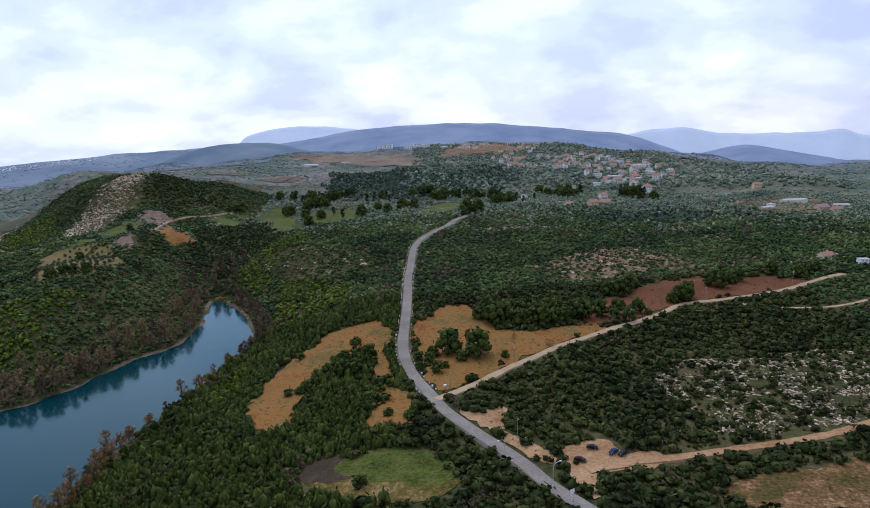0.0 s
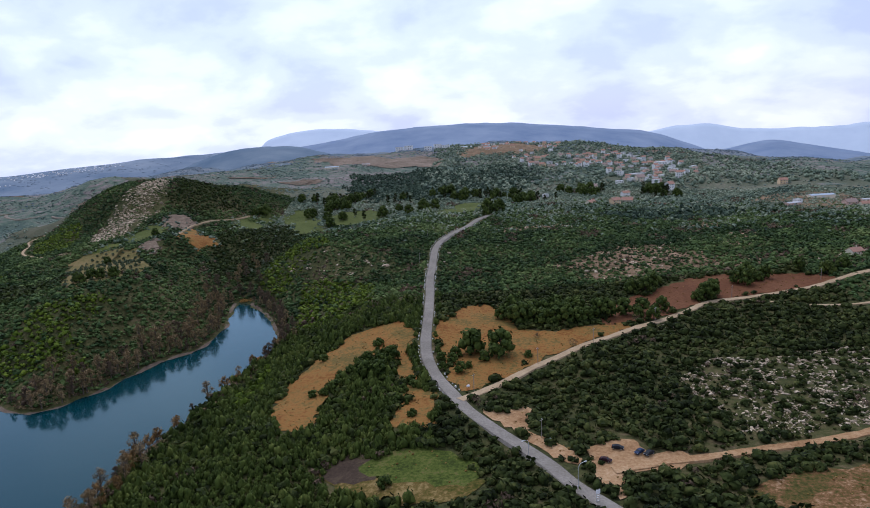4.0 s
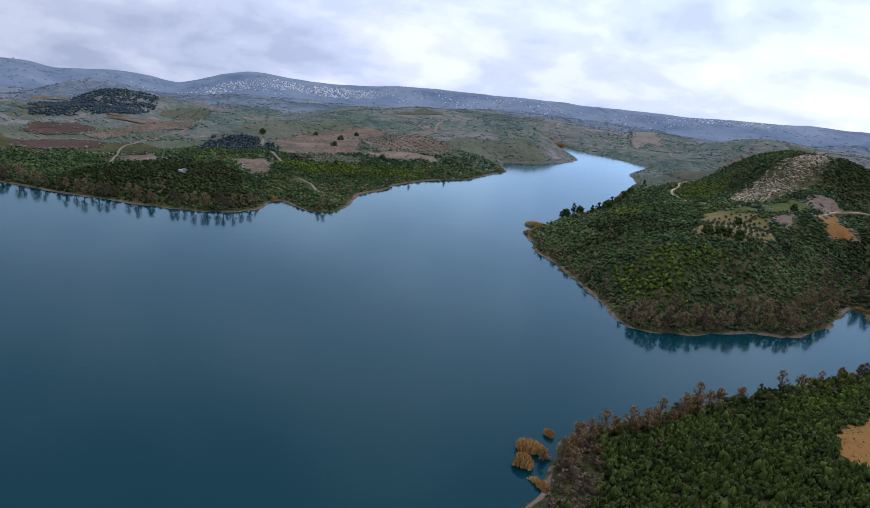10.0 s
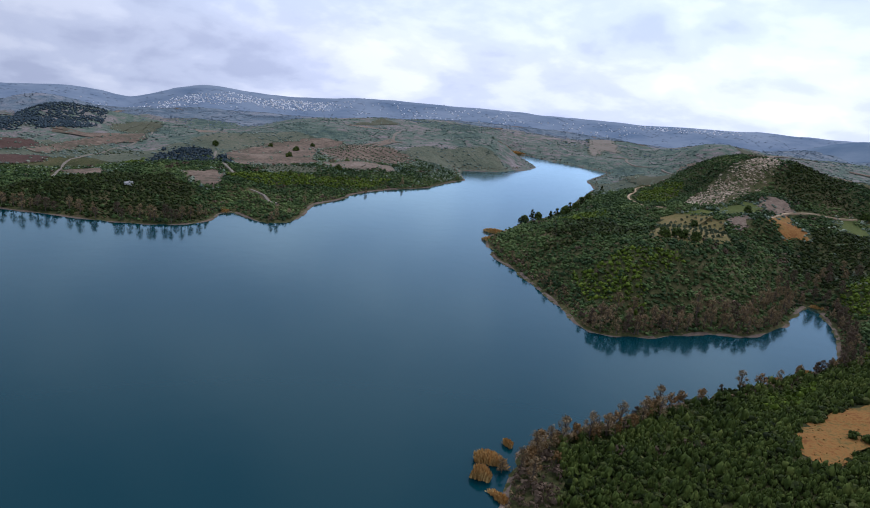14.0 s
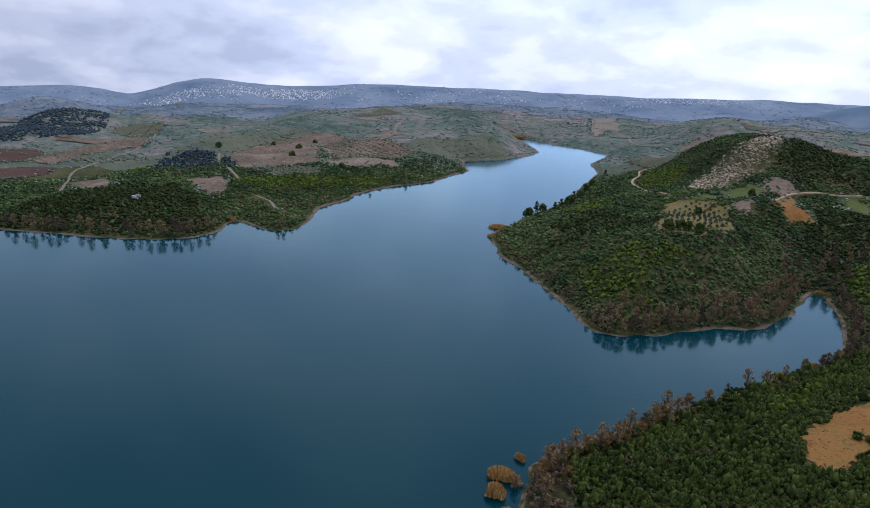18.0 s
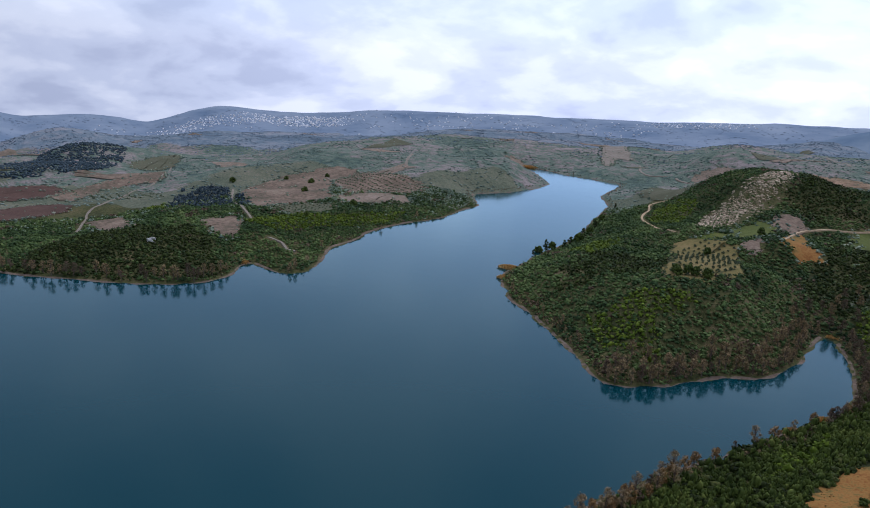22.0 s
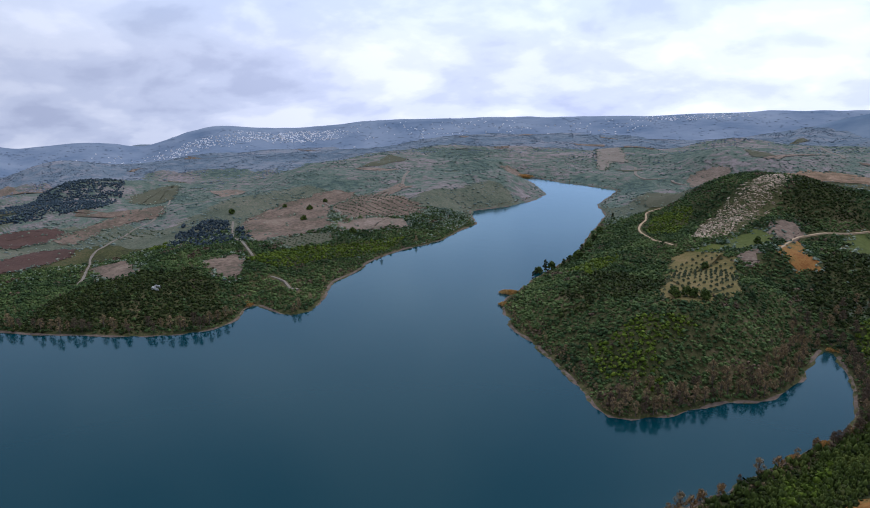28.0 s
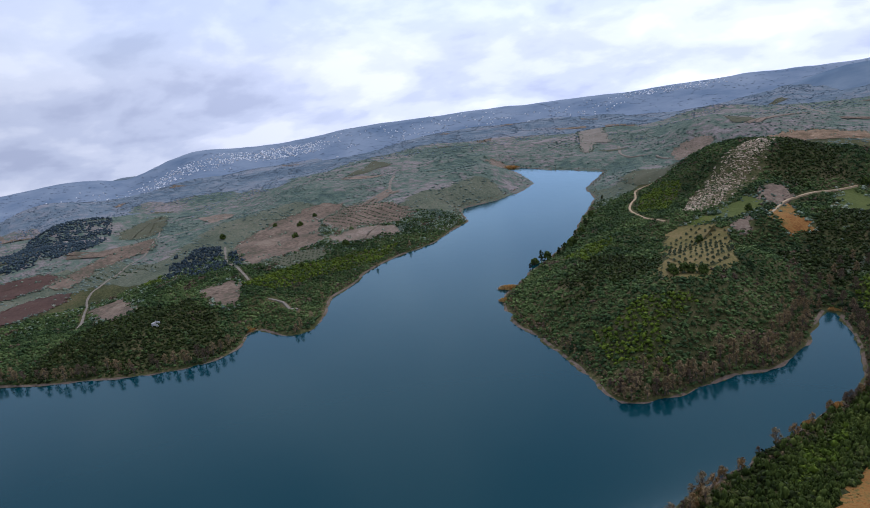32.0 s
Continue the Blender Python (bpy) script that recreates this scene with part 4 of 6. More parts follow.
# past about 1750 m the woods change to the hazier leaf colour
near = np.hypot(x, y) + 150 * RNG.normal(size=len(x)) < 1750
strew("woods", FAR_KINDS, x[near], y[near], 1.3 + 2.6 * RNG.rand(near.sum()) ** 1.7, M_HAZED_FAR_SCRUB, "woods and groves beyond the lake, haze painted into their grey-green", "woods", RNG.uniform(0.3, 0.75, near.sum()), seed=6)
strew("woods", FAR_KINDS, x[~near], y[~near], 1.6 + 3.0 * RNG.rand((~near).sum()) ** 1.7, M_HAZED_WOODS, "woods in the far distance, painted a hazy blue-grey", "woods", RNG.uniform(0.25, 0.6, (~near).sum()), seed=7)
x, y = scatter(4, 4.4, (-1540, 110, -1200, 430), lambda x, y: (inside(x, y, [(-1235, 130), (-1215, 170), (-1215, 215), (-1240, 290), (-1330, 345), (-1440, 385), (-1500, 340), (-1470, 250), (-1380, 190), (-1300, 140)])) & (waves(x, y, 60, 88) > -0.7))
strew("woods", FAR_KINDS, x, y, RNG.uniform(1.7, 3.6, len(x)), M_HAZED_PINE, "dark pine wood on a knoll beyond the fields", "woods", RNG.uniform(0.8, 1.5, len(x)), seed=8)

# a patchwork of small far fields, too many to count
fr = np.random.RandomState(61)
for mat, count, label in ((M_TAN, 26, "tan stubble patches in the distance"), (M_BROWN, 30, "brown fallow patches in the distance"), (M_PALE_GREEN, 20, "pale grassy patches in the distance")):
    vs, ts, base = [], [], 0
    for _ in range(count):
        a, d = radians(fr.uniform(-30, 88)), fr.uniform(1060, 2600)
        cx, cy = -d * math.sin(a), d * math.cos(a)
        if bank(np.array([cx]), np.array([cy]))[0] < 90:
            continue
        w, l, turn = fr.uniform(8, 26), fr.uniform(25, 75), fr.uniform(0, 3.14)
        u, v = np.meshgrid(np.linspace(-1, 1, 9), np.linspace(-1, 1, 9))
        px = u * l * (1 + 0.15 * v) + 7 * waves(u * 30 + cx, v * 30, 40, 62)
        py = v * w * (1 + 0.2 * u) + 5 * waves(u * 30, v * 30 + cy, 40, 63)
        gx, gy = cx + px * math.cos(turn) - py * math.sin(turn), cy + px * math.sin(turn) + py * math.cos(turn)
        vs.append(np.stack([gx, gy, height(gx, gy) + 0.9], -1).reshape(-1, 3))
        i, j = np.meshgrid(np.arange(8), np.arange(8))
        q = (j * 9 + i).ravel() + base
        ts += [np.stack([q, q + 1, q + 10], -1), np.stack([q, q + 10, q + 9], -1)]
        base += 81
    tagged(new("far_fields", tri_mesh("far_fields", np.concatenate(vs), np.concatenate(ts), mat)), label, "fields", kind="stuff")

# hedges and stray bushes round and in the fields beyond the water
hx, hy = [], []
for i, (name, mat, label, lift, ring) in enumerate(FIELDS):
    if math.hypot(*ring[0]) > 620 and name not in ("olive_plot", "bare_field"):
        edge = spline(ring, 2.6, True) + RNG.normal(size=(len(spline(ring, 2.6, True)), 2)) * 3.6
        edge = edge[waves(edge[:, 0], edge[:, 1], 45, 66) > -0.45]
        u, v = scatter(330 + i, 9.0, (min(q[0] for q in ring), min(q[1] for q in ring), max(q[0] for q in ring), max(q[1] for q in ring)), lambda a, b: inside(a, b, ring) & (waves(a, b, 38, 67) + 0.4 * waves(a, b, 11, 68) > 0.55))
        hx += [edge[:, 0], u]
        hy += [edge[:, 1], v]
hx, hy = np.concatenate(hx), np.concatenate(hy)
m = bank(hx, hy) > 4
hx, hy = hx[m], hy[m]
strew("hedges", MID_KINDS, hx, hy, 0.8 + 1.9 * RNG.rand(len(hx)) ** 2, M_HAZED_SCRUB, "ragged hedges and stray bushes round the fields", "hedge", RNG.uniform(0.6, 1.1, len(hx)), seed=16)

# dry tufts and weeds on the nearer fields
TUFTS = [clump(300 + s, 9, 0.4, 0.45, flat=0.6) for s in range(4)]
tx, ty, ring_n = [], [], 0
for name, mat, label, lift, ring in FIELDS:
    if mat in (M_ORANGE, M_MEADOW, M_CLEARING, M_SLOPE, M_DIRT, M_RED) and math.hypot(*ring[0]) < 560:
        xs, ys = [q[0] for q in ring], [q[1] for q in ring]
        u, v = scatter(310 + ring_n, 3.4 if name != "car_park" else 30, (min(xs), min(ys), max(xs), max(ys)), lambda a, b: inside(a, b, ring) & (waves(a, b, 12, 64) > 0.1))
        tx.append(u)
        ty.append(v)
        ring_n += 1
tx, ty = np.concatenate(tx), np.concatenate(ty)
strew("dry_tufts", TUFTS, tx, ty, RNG.uniform(0.25, 0.7, len(tx)), M_TUFT, "dry grass tufts and weeds in the fields", "grass", seed=9, lift=0.25)


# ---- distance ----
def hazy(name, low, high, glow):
    """Far slopes with the haze of miles of air painted into their colour: a plain backdrop that glows a little."""
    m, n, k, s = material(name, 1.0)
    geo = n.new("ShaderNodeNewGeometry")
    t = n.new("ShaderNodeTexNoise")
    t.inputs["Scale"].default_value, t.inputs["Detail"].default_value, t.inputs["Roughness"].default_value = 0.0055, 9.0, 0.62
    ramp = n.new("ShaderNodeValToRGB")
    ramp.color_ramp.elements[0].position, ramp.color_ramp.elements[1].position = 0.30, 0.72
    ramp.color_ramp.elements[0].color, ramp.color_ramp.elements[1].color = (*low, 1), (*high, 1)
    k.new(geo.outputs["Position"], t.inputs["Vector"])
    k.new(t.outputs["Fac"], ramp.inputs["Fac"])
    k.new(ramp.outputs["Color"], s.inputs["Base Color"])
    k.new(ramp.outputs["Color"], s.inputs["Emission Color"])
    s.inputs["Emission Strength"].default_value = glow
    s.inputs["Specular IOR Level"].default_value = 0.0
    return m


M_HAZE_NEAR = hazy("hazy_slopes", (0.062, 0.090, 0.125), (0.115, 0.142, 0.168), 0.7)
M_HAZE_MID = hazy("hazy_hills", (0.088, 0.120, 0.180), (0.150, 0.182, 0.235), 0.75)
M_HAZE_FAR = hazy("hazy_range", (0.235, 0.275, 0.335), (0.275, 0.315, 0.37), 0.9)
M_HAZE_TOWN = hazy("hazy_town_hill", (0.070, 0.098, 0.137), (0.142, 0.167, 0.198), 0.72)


def ridge_at(p, u, run, drop, seed, rough):
    """Points of a far hill's slope: u is 0 at the crest and 1 at the foot."""
    flat = np.hypot(p[..., 0], p[..., 1])
    reach = np.minimum(run, np.maximum(flat - 2050, 450))
    x, y = p[..., 0] * (1 - reach * u / flat), p[..., 1] * (1 - reach * u / flat)
    z = p[..., 2] - np.maximum(drop, (p[..., 2] + 90) * (run > 1000)) * np.maximum(u, 0) ** 1.15
    swell = 0.9 * waves(x, y, 520, seed) + 0.3 * waves(x, y, 210, seed + 50)
    return x, y, z + rough * swell * np.clip(u * 1.5, 0.12, 1)


def ridge(name, crest, run, drop, mat, label, seed, rough=6.0):
    """A far hill: a crest line with slopes before it, uneven like land, and woods along the top."""
    p = spline(crest, 16.0)
    r = np.random.RandomState(seed)
    n, rows = len(p), 15
    u = np.linspace(0, 1.2, rows)[:, None]
    x, y, z = ridge_at(p[None], u, run, drop, seed, rough)
    trees = np.convolve(r.rand(n + 2), (0.25, 0.5, 0.25), "valid") * np.clip(waves(p[:, 0], p[:, 1], 200, seed + 90) + 0.6, 0.15, 1.4)
    z[0] += trees * rough * 0.55 + 0.35 * rough * waves(p[:, 0], p[:, 1], 300, seed + 91)
    back = p[:, :2] / np.hypot(p[:, 0], p[:, 1])[:, None]
    verts = np.concatenate([np.stack([x, y, z], -1).reshape(-1, 3), np.column_stack([p[:, :2] + back * 60, p[:, 2] - drop * 1.4])])
    i, j = np.meshgrid(np.arange(n - 1), np.arange(rows - 1))
    q = (j * n + i).ravel()
    tris = [np.stack([q, q + 1, q + n + 1], -1), np.stack([q, q + n + 1, q + n], -1)]
    k = np.arange(n - 1)
    tris += [np.stack([k + 1, k, rows * n + k], -1), np.stack([k + 1, rows * n + k, rows * n + k + 1], -1)]
    me = tri_mesh(name, verts, np.concatenate(tris), mat)
    me.polygons.foreach_set("use_smooth", np.ones(len(me.polygons), bool))
    return tagged(new(name, me), label, "hills", kind="structure")


def crest_of(away, *marks):
    """A crest line from bearings (degrees, to the west of north) and heights, all away metres off."""
    return [(-away * math.sin(radians(a)), away * math.cos(radians(a)), z) for a, z in marks]


CREST_TOWN = crest_of(3000, (92, -70), (88, -62), (84, -60), (82, -80), (80, -76), (78, -72), (76, -76), (74, -95), (73, -94), (71, -60), (69.5, -40), (68, -24), (66, -30), (64, -37), (62, -39), (60, -35),
                      (58, -25), (56, -13), (53, -10), (50, -4), (47, 0), (44, 3), (41, 6), (38, 8), (35, 10), (32, 18), (29, 30), (26, 40), (23, 48), (20, 55), (17, 64), (14.5, 70), (12, 40), (10, -40))
CREST_LEFT = [(-1270, 4205, -140), (-1225, 4220, -20), (-1170, 4240, 45), (-1116, 4256, 83), (-952, 4296, 122), (-753, 4335, 130), (-516, 4370, 110), (-274, 4391, 70)]
CREST_MAIN = crest_of(3300, (15.5, -20), (14, 28), (13, 48), (11, 68), (9, 84), (7, 104), (5, 115), (3, 121), (1, 126), (-1, 130), (-3, 127), (-5, 123), (-7, 113), (-9, 103), (-11, 90), (-13, 79), (-15, 65),
                      (-17, 37), (-19, -6), (-21, -50), (-23, -90))
CREST_RIGHT = [(963, 2841, -47), (1102, 2790, -9), (1233, 2735, 18), (1340, 2684, 4), (1508, 2594, -32), (1612, 2530, -57), (1800, 2400, -90)]
CREST_RANGE = [(900, 4640, -90), (1185, 4600, -2), (1354, 4553, 38), (1614, 4468, 61), (1831, 4383, 22), (2117, 4252, 17), (2302, 4155, 20), (2425, 4084, 34), (2541, 4013, -6), (2800, 3800, -60)]
CREST_BESIDE = [(-1010, 2350, -10), (-920, 2385, 30), (-855, 2402, 54), (-766, 2432, 74), (-666, 2461, 82), (-555, 2489, 76), (-480, 2504, 56), (-364, 2524, 27), (-280, 2540, 0)]
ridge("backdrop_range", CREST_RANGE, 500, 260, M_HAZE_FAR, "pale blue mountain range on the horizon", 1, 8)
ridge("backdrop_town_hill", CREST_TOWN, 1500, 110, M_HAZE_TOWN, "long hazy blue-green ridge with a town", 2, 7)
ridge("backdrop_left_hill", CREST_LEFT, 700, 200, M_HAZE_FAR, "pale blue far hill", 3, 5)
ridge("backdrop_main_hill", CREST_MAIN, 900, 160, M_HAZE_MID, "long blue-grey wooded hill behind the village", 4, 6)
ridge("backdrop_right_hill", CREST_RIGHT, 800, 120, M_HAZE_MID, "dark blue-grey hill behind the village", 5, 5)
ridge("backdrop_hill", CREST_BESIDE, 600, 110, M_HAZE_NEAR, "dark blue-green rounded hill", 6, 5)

# woods over the hazy ridge, too far to count
wr = np.random.RandomState(58)
wp = spline(CREST_TOWN, 16.0)
pick, wu = wr.randint(0, len(wp) - 1, 7000), wr.beta(1.1, 1.3, 7000) * 0.95
wx_, wy_, wz_ = ridge_at(wp[pick] + (wp[pick + 1] - wp[pick]) * wr.rand(7000, 1), wu, 1500, 110, 2, 7)
m = waves(wx_, wy_, 180, 59) + 0.6 * waves(wx_, wy_, 60, 60) + wr.uniform(-0.6, 0.6, 7000) > 0.05
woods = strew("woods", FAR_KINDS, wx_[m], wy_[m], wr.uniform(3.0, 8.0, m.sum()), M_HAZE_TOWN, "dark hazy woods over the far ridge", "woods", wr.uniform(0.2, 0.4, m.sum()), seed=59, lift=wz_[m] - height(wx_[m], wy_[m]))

# The far white town and the scattered houses on the ridges.
M_TOWN = mottled("town_plaster", [(0.5, 0.48, 0.46), (0.7, 0.69, 0.68), (0.8, 0.8, 0.8)], 80, 20, 0.9, 0, island=0.3)
r = np.random.RandomState(12)
cv, cf = [], []
cp = spline(CREST_TOWN, 16.0)
bearing = np.degrees(np.arctan2(-cp[:, 0], cp[:, 1]))


def far_house(at, z, w, h):
    b = len(cv)
    a = r.uniform(0, 3.14)
    for dz in (0, h):
        for sx, sy in ((-1, -1), (1, -1), (1, 1), (-1, 1)):
            cv.append((at[0] + w * (sx * math.cos(a) - sy * math.sin(a) * 0.7), at[1] + w * (sx * math.sin(a) + sy * math.cos(a) * 0.7), z + dz))
    cv.append((at[0], at[1], z + h * 1.5))
    cf.extend([(b, b + 1, b + 5, b + 4), (b + 1, b + 2, b + 6, b + 5), (b + 2, b + 3, b + 7, b + 6), (b + 3, b, b + 4, b + 7)])
    cf.extend([(b + 4, b + 5, b + 8), (b + 5, b + 6, b + 8), (b + 6, b + 7, b + 8), (b + 7, b + 4, b + 8)])


for hi, lo, ulo, uhi, count in ((73.0, 66.5, 0.2, 0.42, 230), (66.5, 58.0, 0.1, 0.32, 460), (57.5, 40.0, 0.05, 0.6, 130), (33.0, 27.0, 0.02, 0.16, 110), (79.0, 73.0, 0.2, 0.5, 45), (40.0, 33.0, 0.05, 0.5, 40)):
    for _ in range(count):
        at = min(np.argmin(np.abs(bearing - r.triangular(lo - 1.5, (lo + hi) / 2, hi + 1.5))), len(cp) - 2)
        q, u = cp[at] + (cp[at + 1] - cp[at]) * r.rand(), ulo + (uhi - ulo) * r.beta(1.6, 1.6)
        hx, hy, hz = ridge_at(q, np.float64(u), 1500, 110, 2, 7)
        far_house((float(hx), float(hy)), float(hz) - 1, r.uniform(1.7, 3.3), r.uniform(2.0, 3.6))
tagged(new("far_town", mesh_of("far_town", cv, cf, M_TOWN)), "white houses of a far town on the hazy ridge", "town", kind="stuff")


# ---- shores ----
def shore_band(name, line, inner, outer, mat, label, seed):
    p = spline(line, 4.0)
    way = np.gradient(p, axis=0)
    way /= np.linalg.norm(way, axis=1)[:, None]
    side = np.stack([-way[:, 1], way[:, 0]], -1)
    verts, faces = [], []
    offs = np.linspace(inner, outer, 5)
    for i in range(len(p)):
        wob = 1 + 0.35 * float(waves(p[i, 0], p[i, 1], 18, seed))
        for o in offs:
            q = p[i] - side[i] * o * (wob if o > 0 else 1)
            verts.append((q[0], q[1], 0))
        if i:
            faces += [(5 * i - 5 + j, 5 * i - 4 + j, 5 * i + 1 + j, 5 * i + j) for j in range(4)]
    v = np.array(verts)
    v[:, 2] = height(v[:, 0], v[:, 1]) + 0.22
    ob = new(name, mesh_of(name, v, faces, mat, smooth_faces=True))
    return tagged(ob, label, "shore", kind="structure")


shore_band("shore", SHORE_HEADLAND, -1.5, 1.2, M_SHORE, "narrow pale stony bank round the headland", 1)
shore_band("shore", SHORE_FAR[:-2], -1.5, 1.2, M_SHORE, "narrow pale stony bank of the far side", 2)
shore_band("shore", SHORE_NEAR[2:], -1, 1.5, M_SHORE, "narrow stony bank of the near side", 3)


def along(line, step, seed, lo, hi, side=1):
    """Places beside a line, lo to hi metres inland."""
    r = np.random.RandomState(seed)
    p = spline(line, step)
    way = np.gradient(p, axis=0)
    way /= np.linalg.norm(way, axis=1)[:, None]
    out = p + np.stack([way[:, 1], -way[:, 0]], -1) * r.uniform(lo, hi, (len(p), 1)) * side + r.uniform(-0.4, 0.4, p.shape) * step
    return out[:, 0], out[:, 1]


# low brown brush at the water's edge
bx, by = [], []
for line, step, lo, hi, seed in ((SHORE_HEADLAND[:14], 1.6, 2, 8, 1), (SHORE_HEADLAND[:12], 1.6, 3, 14, 2), (SHORE_HEADLAND[13:], 3.0, 2, 12, 3), (SHORE_FAR[3:27], 2.4, 2, 12, 4),
                                 (SHORE_NEAR[5:], 1.5, 1, 9, 5), (SHORE_NEAR[10:], 1.5, 2, 14, 6), (SHORE_NEAR[3:8], 1.2, 1, 16, 7)):
    u, v = along(line, step, seed, lo, hi)
    bx.append(u)
    by.append(v)
bx, by = np.concatenate(bx), np.concatenate(by)
m = bank(bx, by) > 0.8
bx, by = bx[m], by[m]
half = RNG.rand(len(bx)) < 0.55
strew("shore_brush", BRUSH_KINDS, bx[half], by[half], RNG.uniform(0.7, 1.7, half.sum()), M_HEATH, "brown leafless brush along the waterline", "brush", RNG.uniform(0.9, 1.6, half.sum()), seed=11)
strew("shore_brush", BRUSH_KINDS, bx[~half], by[~half], RNG.uniform(0.7, 1.6, (~half).sum()), M_TWIG, "tan winter brush along the waterline", "brush", RNG.uniform(0.9, 1.6, (~half).sum()), seed=12)

# limestone lying open among the scrub
ROCK_SPINE = [(-378, 700), (-384, 770), (-382, 840), (-384, 905)]
x, y = scatter(8, 1.1, (80, 230, 235, 325), lambda x, y: inside(x, y, STONY[0]) & (waves(x, y, 28, 95) + 0.7 * waves(x, y, 7, 94) > -0.15))
x2, y2 = scatter(9, 1.6, (-450, 540, 200, 940), lambda x, y: among(x, y, STONY[1:]) & (waves(x, y, 13, 96) + np.where(x < -300, 0.9 - (to_line(x, y, ROCK_SPINE) / np.interp(y, (700, 920), (30, 15))) ** 2, np.where(y > 540, -0.7, -1.0)) > 0))
x3, y3 = scatter(10, 9.0, (-160, 440, 330, 980), lambda x, y: (waves(x, y, 120, 97) > 0.85) & open_land(x, y))
x4, y4 = scatter(11, 3.0, (60, 290, 140, 380), lambda x, y: (waves(x, y, 40, 98) > 0.7) & open_land(x, y) & inside(x, y, [(60, 330), (140, 385), (140, 300), (90, 290)]))
rx, ry = np.concatenate([x, x2, x3, x4]), np.concatenate([y, y2, y3, y4])
rs = np.concatenate([0.18 + 0.75 * RNG.rand(len(x)) ** 2.5, 0.3 + 1.3 * RNG.rand(len(x2)) ** 2.6, RNG.uniform(0.8, 2.0, len(x3)), RNG.uniform(0.4, 0.9, len(x4))])


def boulder(seed):
    r = np.random.RandomState(seed)
    v, f = ICO0
    v = v * r.uniform(0.5, 1.2, (len(v), 1)) * (1.9, 0.7, 0.6)
    v[:, 2] += 0.3
    return v, f


strew("limestone", [boulder(s) for s in range(7)], rx, ry, rs, M_ROCK, "weathered pale limestone outcrops among the scrub", "rocks", RNG.uniform(0.6, 1.2, len(rx)), seed=13)


# ---- trees ----
def limb(bm, a, b, ra, rb, sides=6):
    a, b = Vector(a), Vector(b)
    turn = (b - a).to_track_quat("Z", "Y").to_matrix()
    rings = []
    for at, rad in ((a, ra), (b, rb)):
        rings.append([bm.verts.new(at + turn @ Vector((rad * math.cos(6.2832 * i / sides), rad * math.sin(6.2832 * i / sides), 0))) for i in range(sides)])
    for i in range(sides):
        bm.faces.new((rings[0][i], rings[0][(i + 1) % sides], rings[1][(i + 1) % sides], rings[1][i]))
    bm.faces.new(rings[1])


def tree(name, seed, tall, wide, clear, leaves, size, mat, lobes=7, thin=1.0, stem=0.03, heart=0.0):
    """A tree at the origin: an Empty with trunk, limbs and a crown of loose sprays in lobes."""
    r = np.random.RandomState(seed)
    top = new(name)
    bm = bmesh.new()
    lean = r.uniform(-0.05, 0.05, 2) * tall
    knee = (lean[0] * 0.5, lean[1] * 0.5, tall * clear)
    limb(bm, (0, 0, -0.6), knee, tall * stem * 1.3, tall * stem * 0.9, 8)
    limb(bm, knee, (lean[0], lean[1], tall * 0.93), tall * stem * 0.9, tall * stem * 0.2)
    heads = []
    for i in range(lobes):
        a = 6.2832 * (i + r.uniform(-0.3, 0.3)) / lobes
        h = clear + (0.97 - clear) * (0.18 + 0.74 * ((i * 0.618 + r.rand() * 0.2) % 1))
        out = wide * r.uniform(0.35, 0.72) * (1.15 - 0.6 * max(0, (h - 0.55)) / 0.45)
        tip = (lean[0] + out * math.cos(a), lean[1] + out * math.sin(a), tall * h)
        root = h * 0.62
        limb(bm, (lean[0] * root, lean[1] * root, tall * max(root, clear * 0.9)), tip, tall * stem * 0.45, tall * stem * 0.1, 5)
        heads.append((tip, wide * r.uniform(0.36, 0.6)))
    heads.append(((lean[0], lean[1], tall * 0.88), wide * 0.42))
    part("trunk", bm, M_BARK, top)
    verts, tris = [], []
    per = leaves // len(heads)
    for at, rad in heads:
        d = r.normal(size=(per, 3))
        d /= np.linalg.norm(d, axis=1)[:, None]
        p = np.array(at) + d * rad * r.uniform(0.25, 1.08, (per, 1)) * (1, 1, 0.85 * tall / max(tall, wide * 1.6) + 0.15)
        a = np.cross(d, r.normal(size=(per, 3)))
        a /= np.linalg.norm(a, axis=1)[:, None] + 1e-9
        b = np.cross(d, a) + d * r.uniform(-0.6, 1.0, (per, 1))
        s = size * r.uniform(0.55, 1.3, (per, 1))
        q = np.stack([p - a * s * thin, p + b * s, p + a * s * thin, p - b * s], 1).reshape(-1, 3)
        k = sum(len(v) for v in verts) + 4 * np.arange(per)
        verts.append(q)
        tris += [np.stack([k, k + 1, k + 2], -1), np.stack([k, k + 2, k + 3], -1)]
    if heart:
        for at, rad in heads:
            base = sum(len(v) for v in verts)
            verts.append(np.array(at) + ICO0[0] * r.uniform(0.75, 1.1, (len(ICO0[0]), 1)) * rad * heart)
            tris.append(ICO0[1] + base)
    part("crown", tri_mesh("crown", np.concatenate(verts), np.concatenate(tris), mat), mat, top)
    return top


def ground_at(x, y):
    return float(height(np.array([x]), np.array([y]))[0])


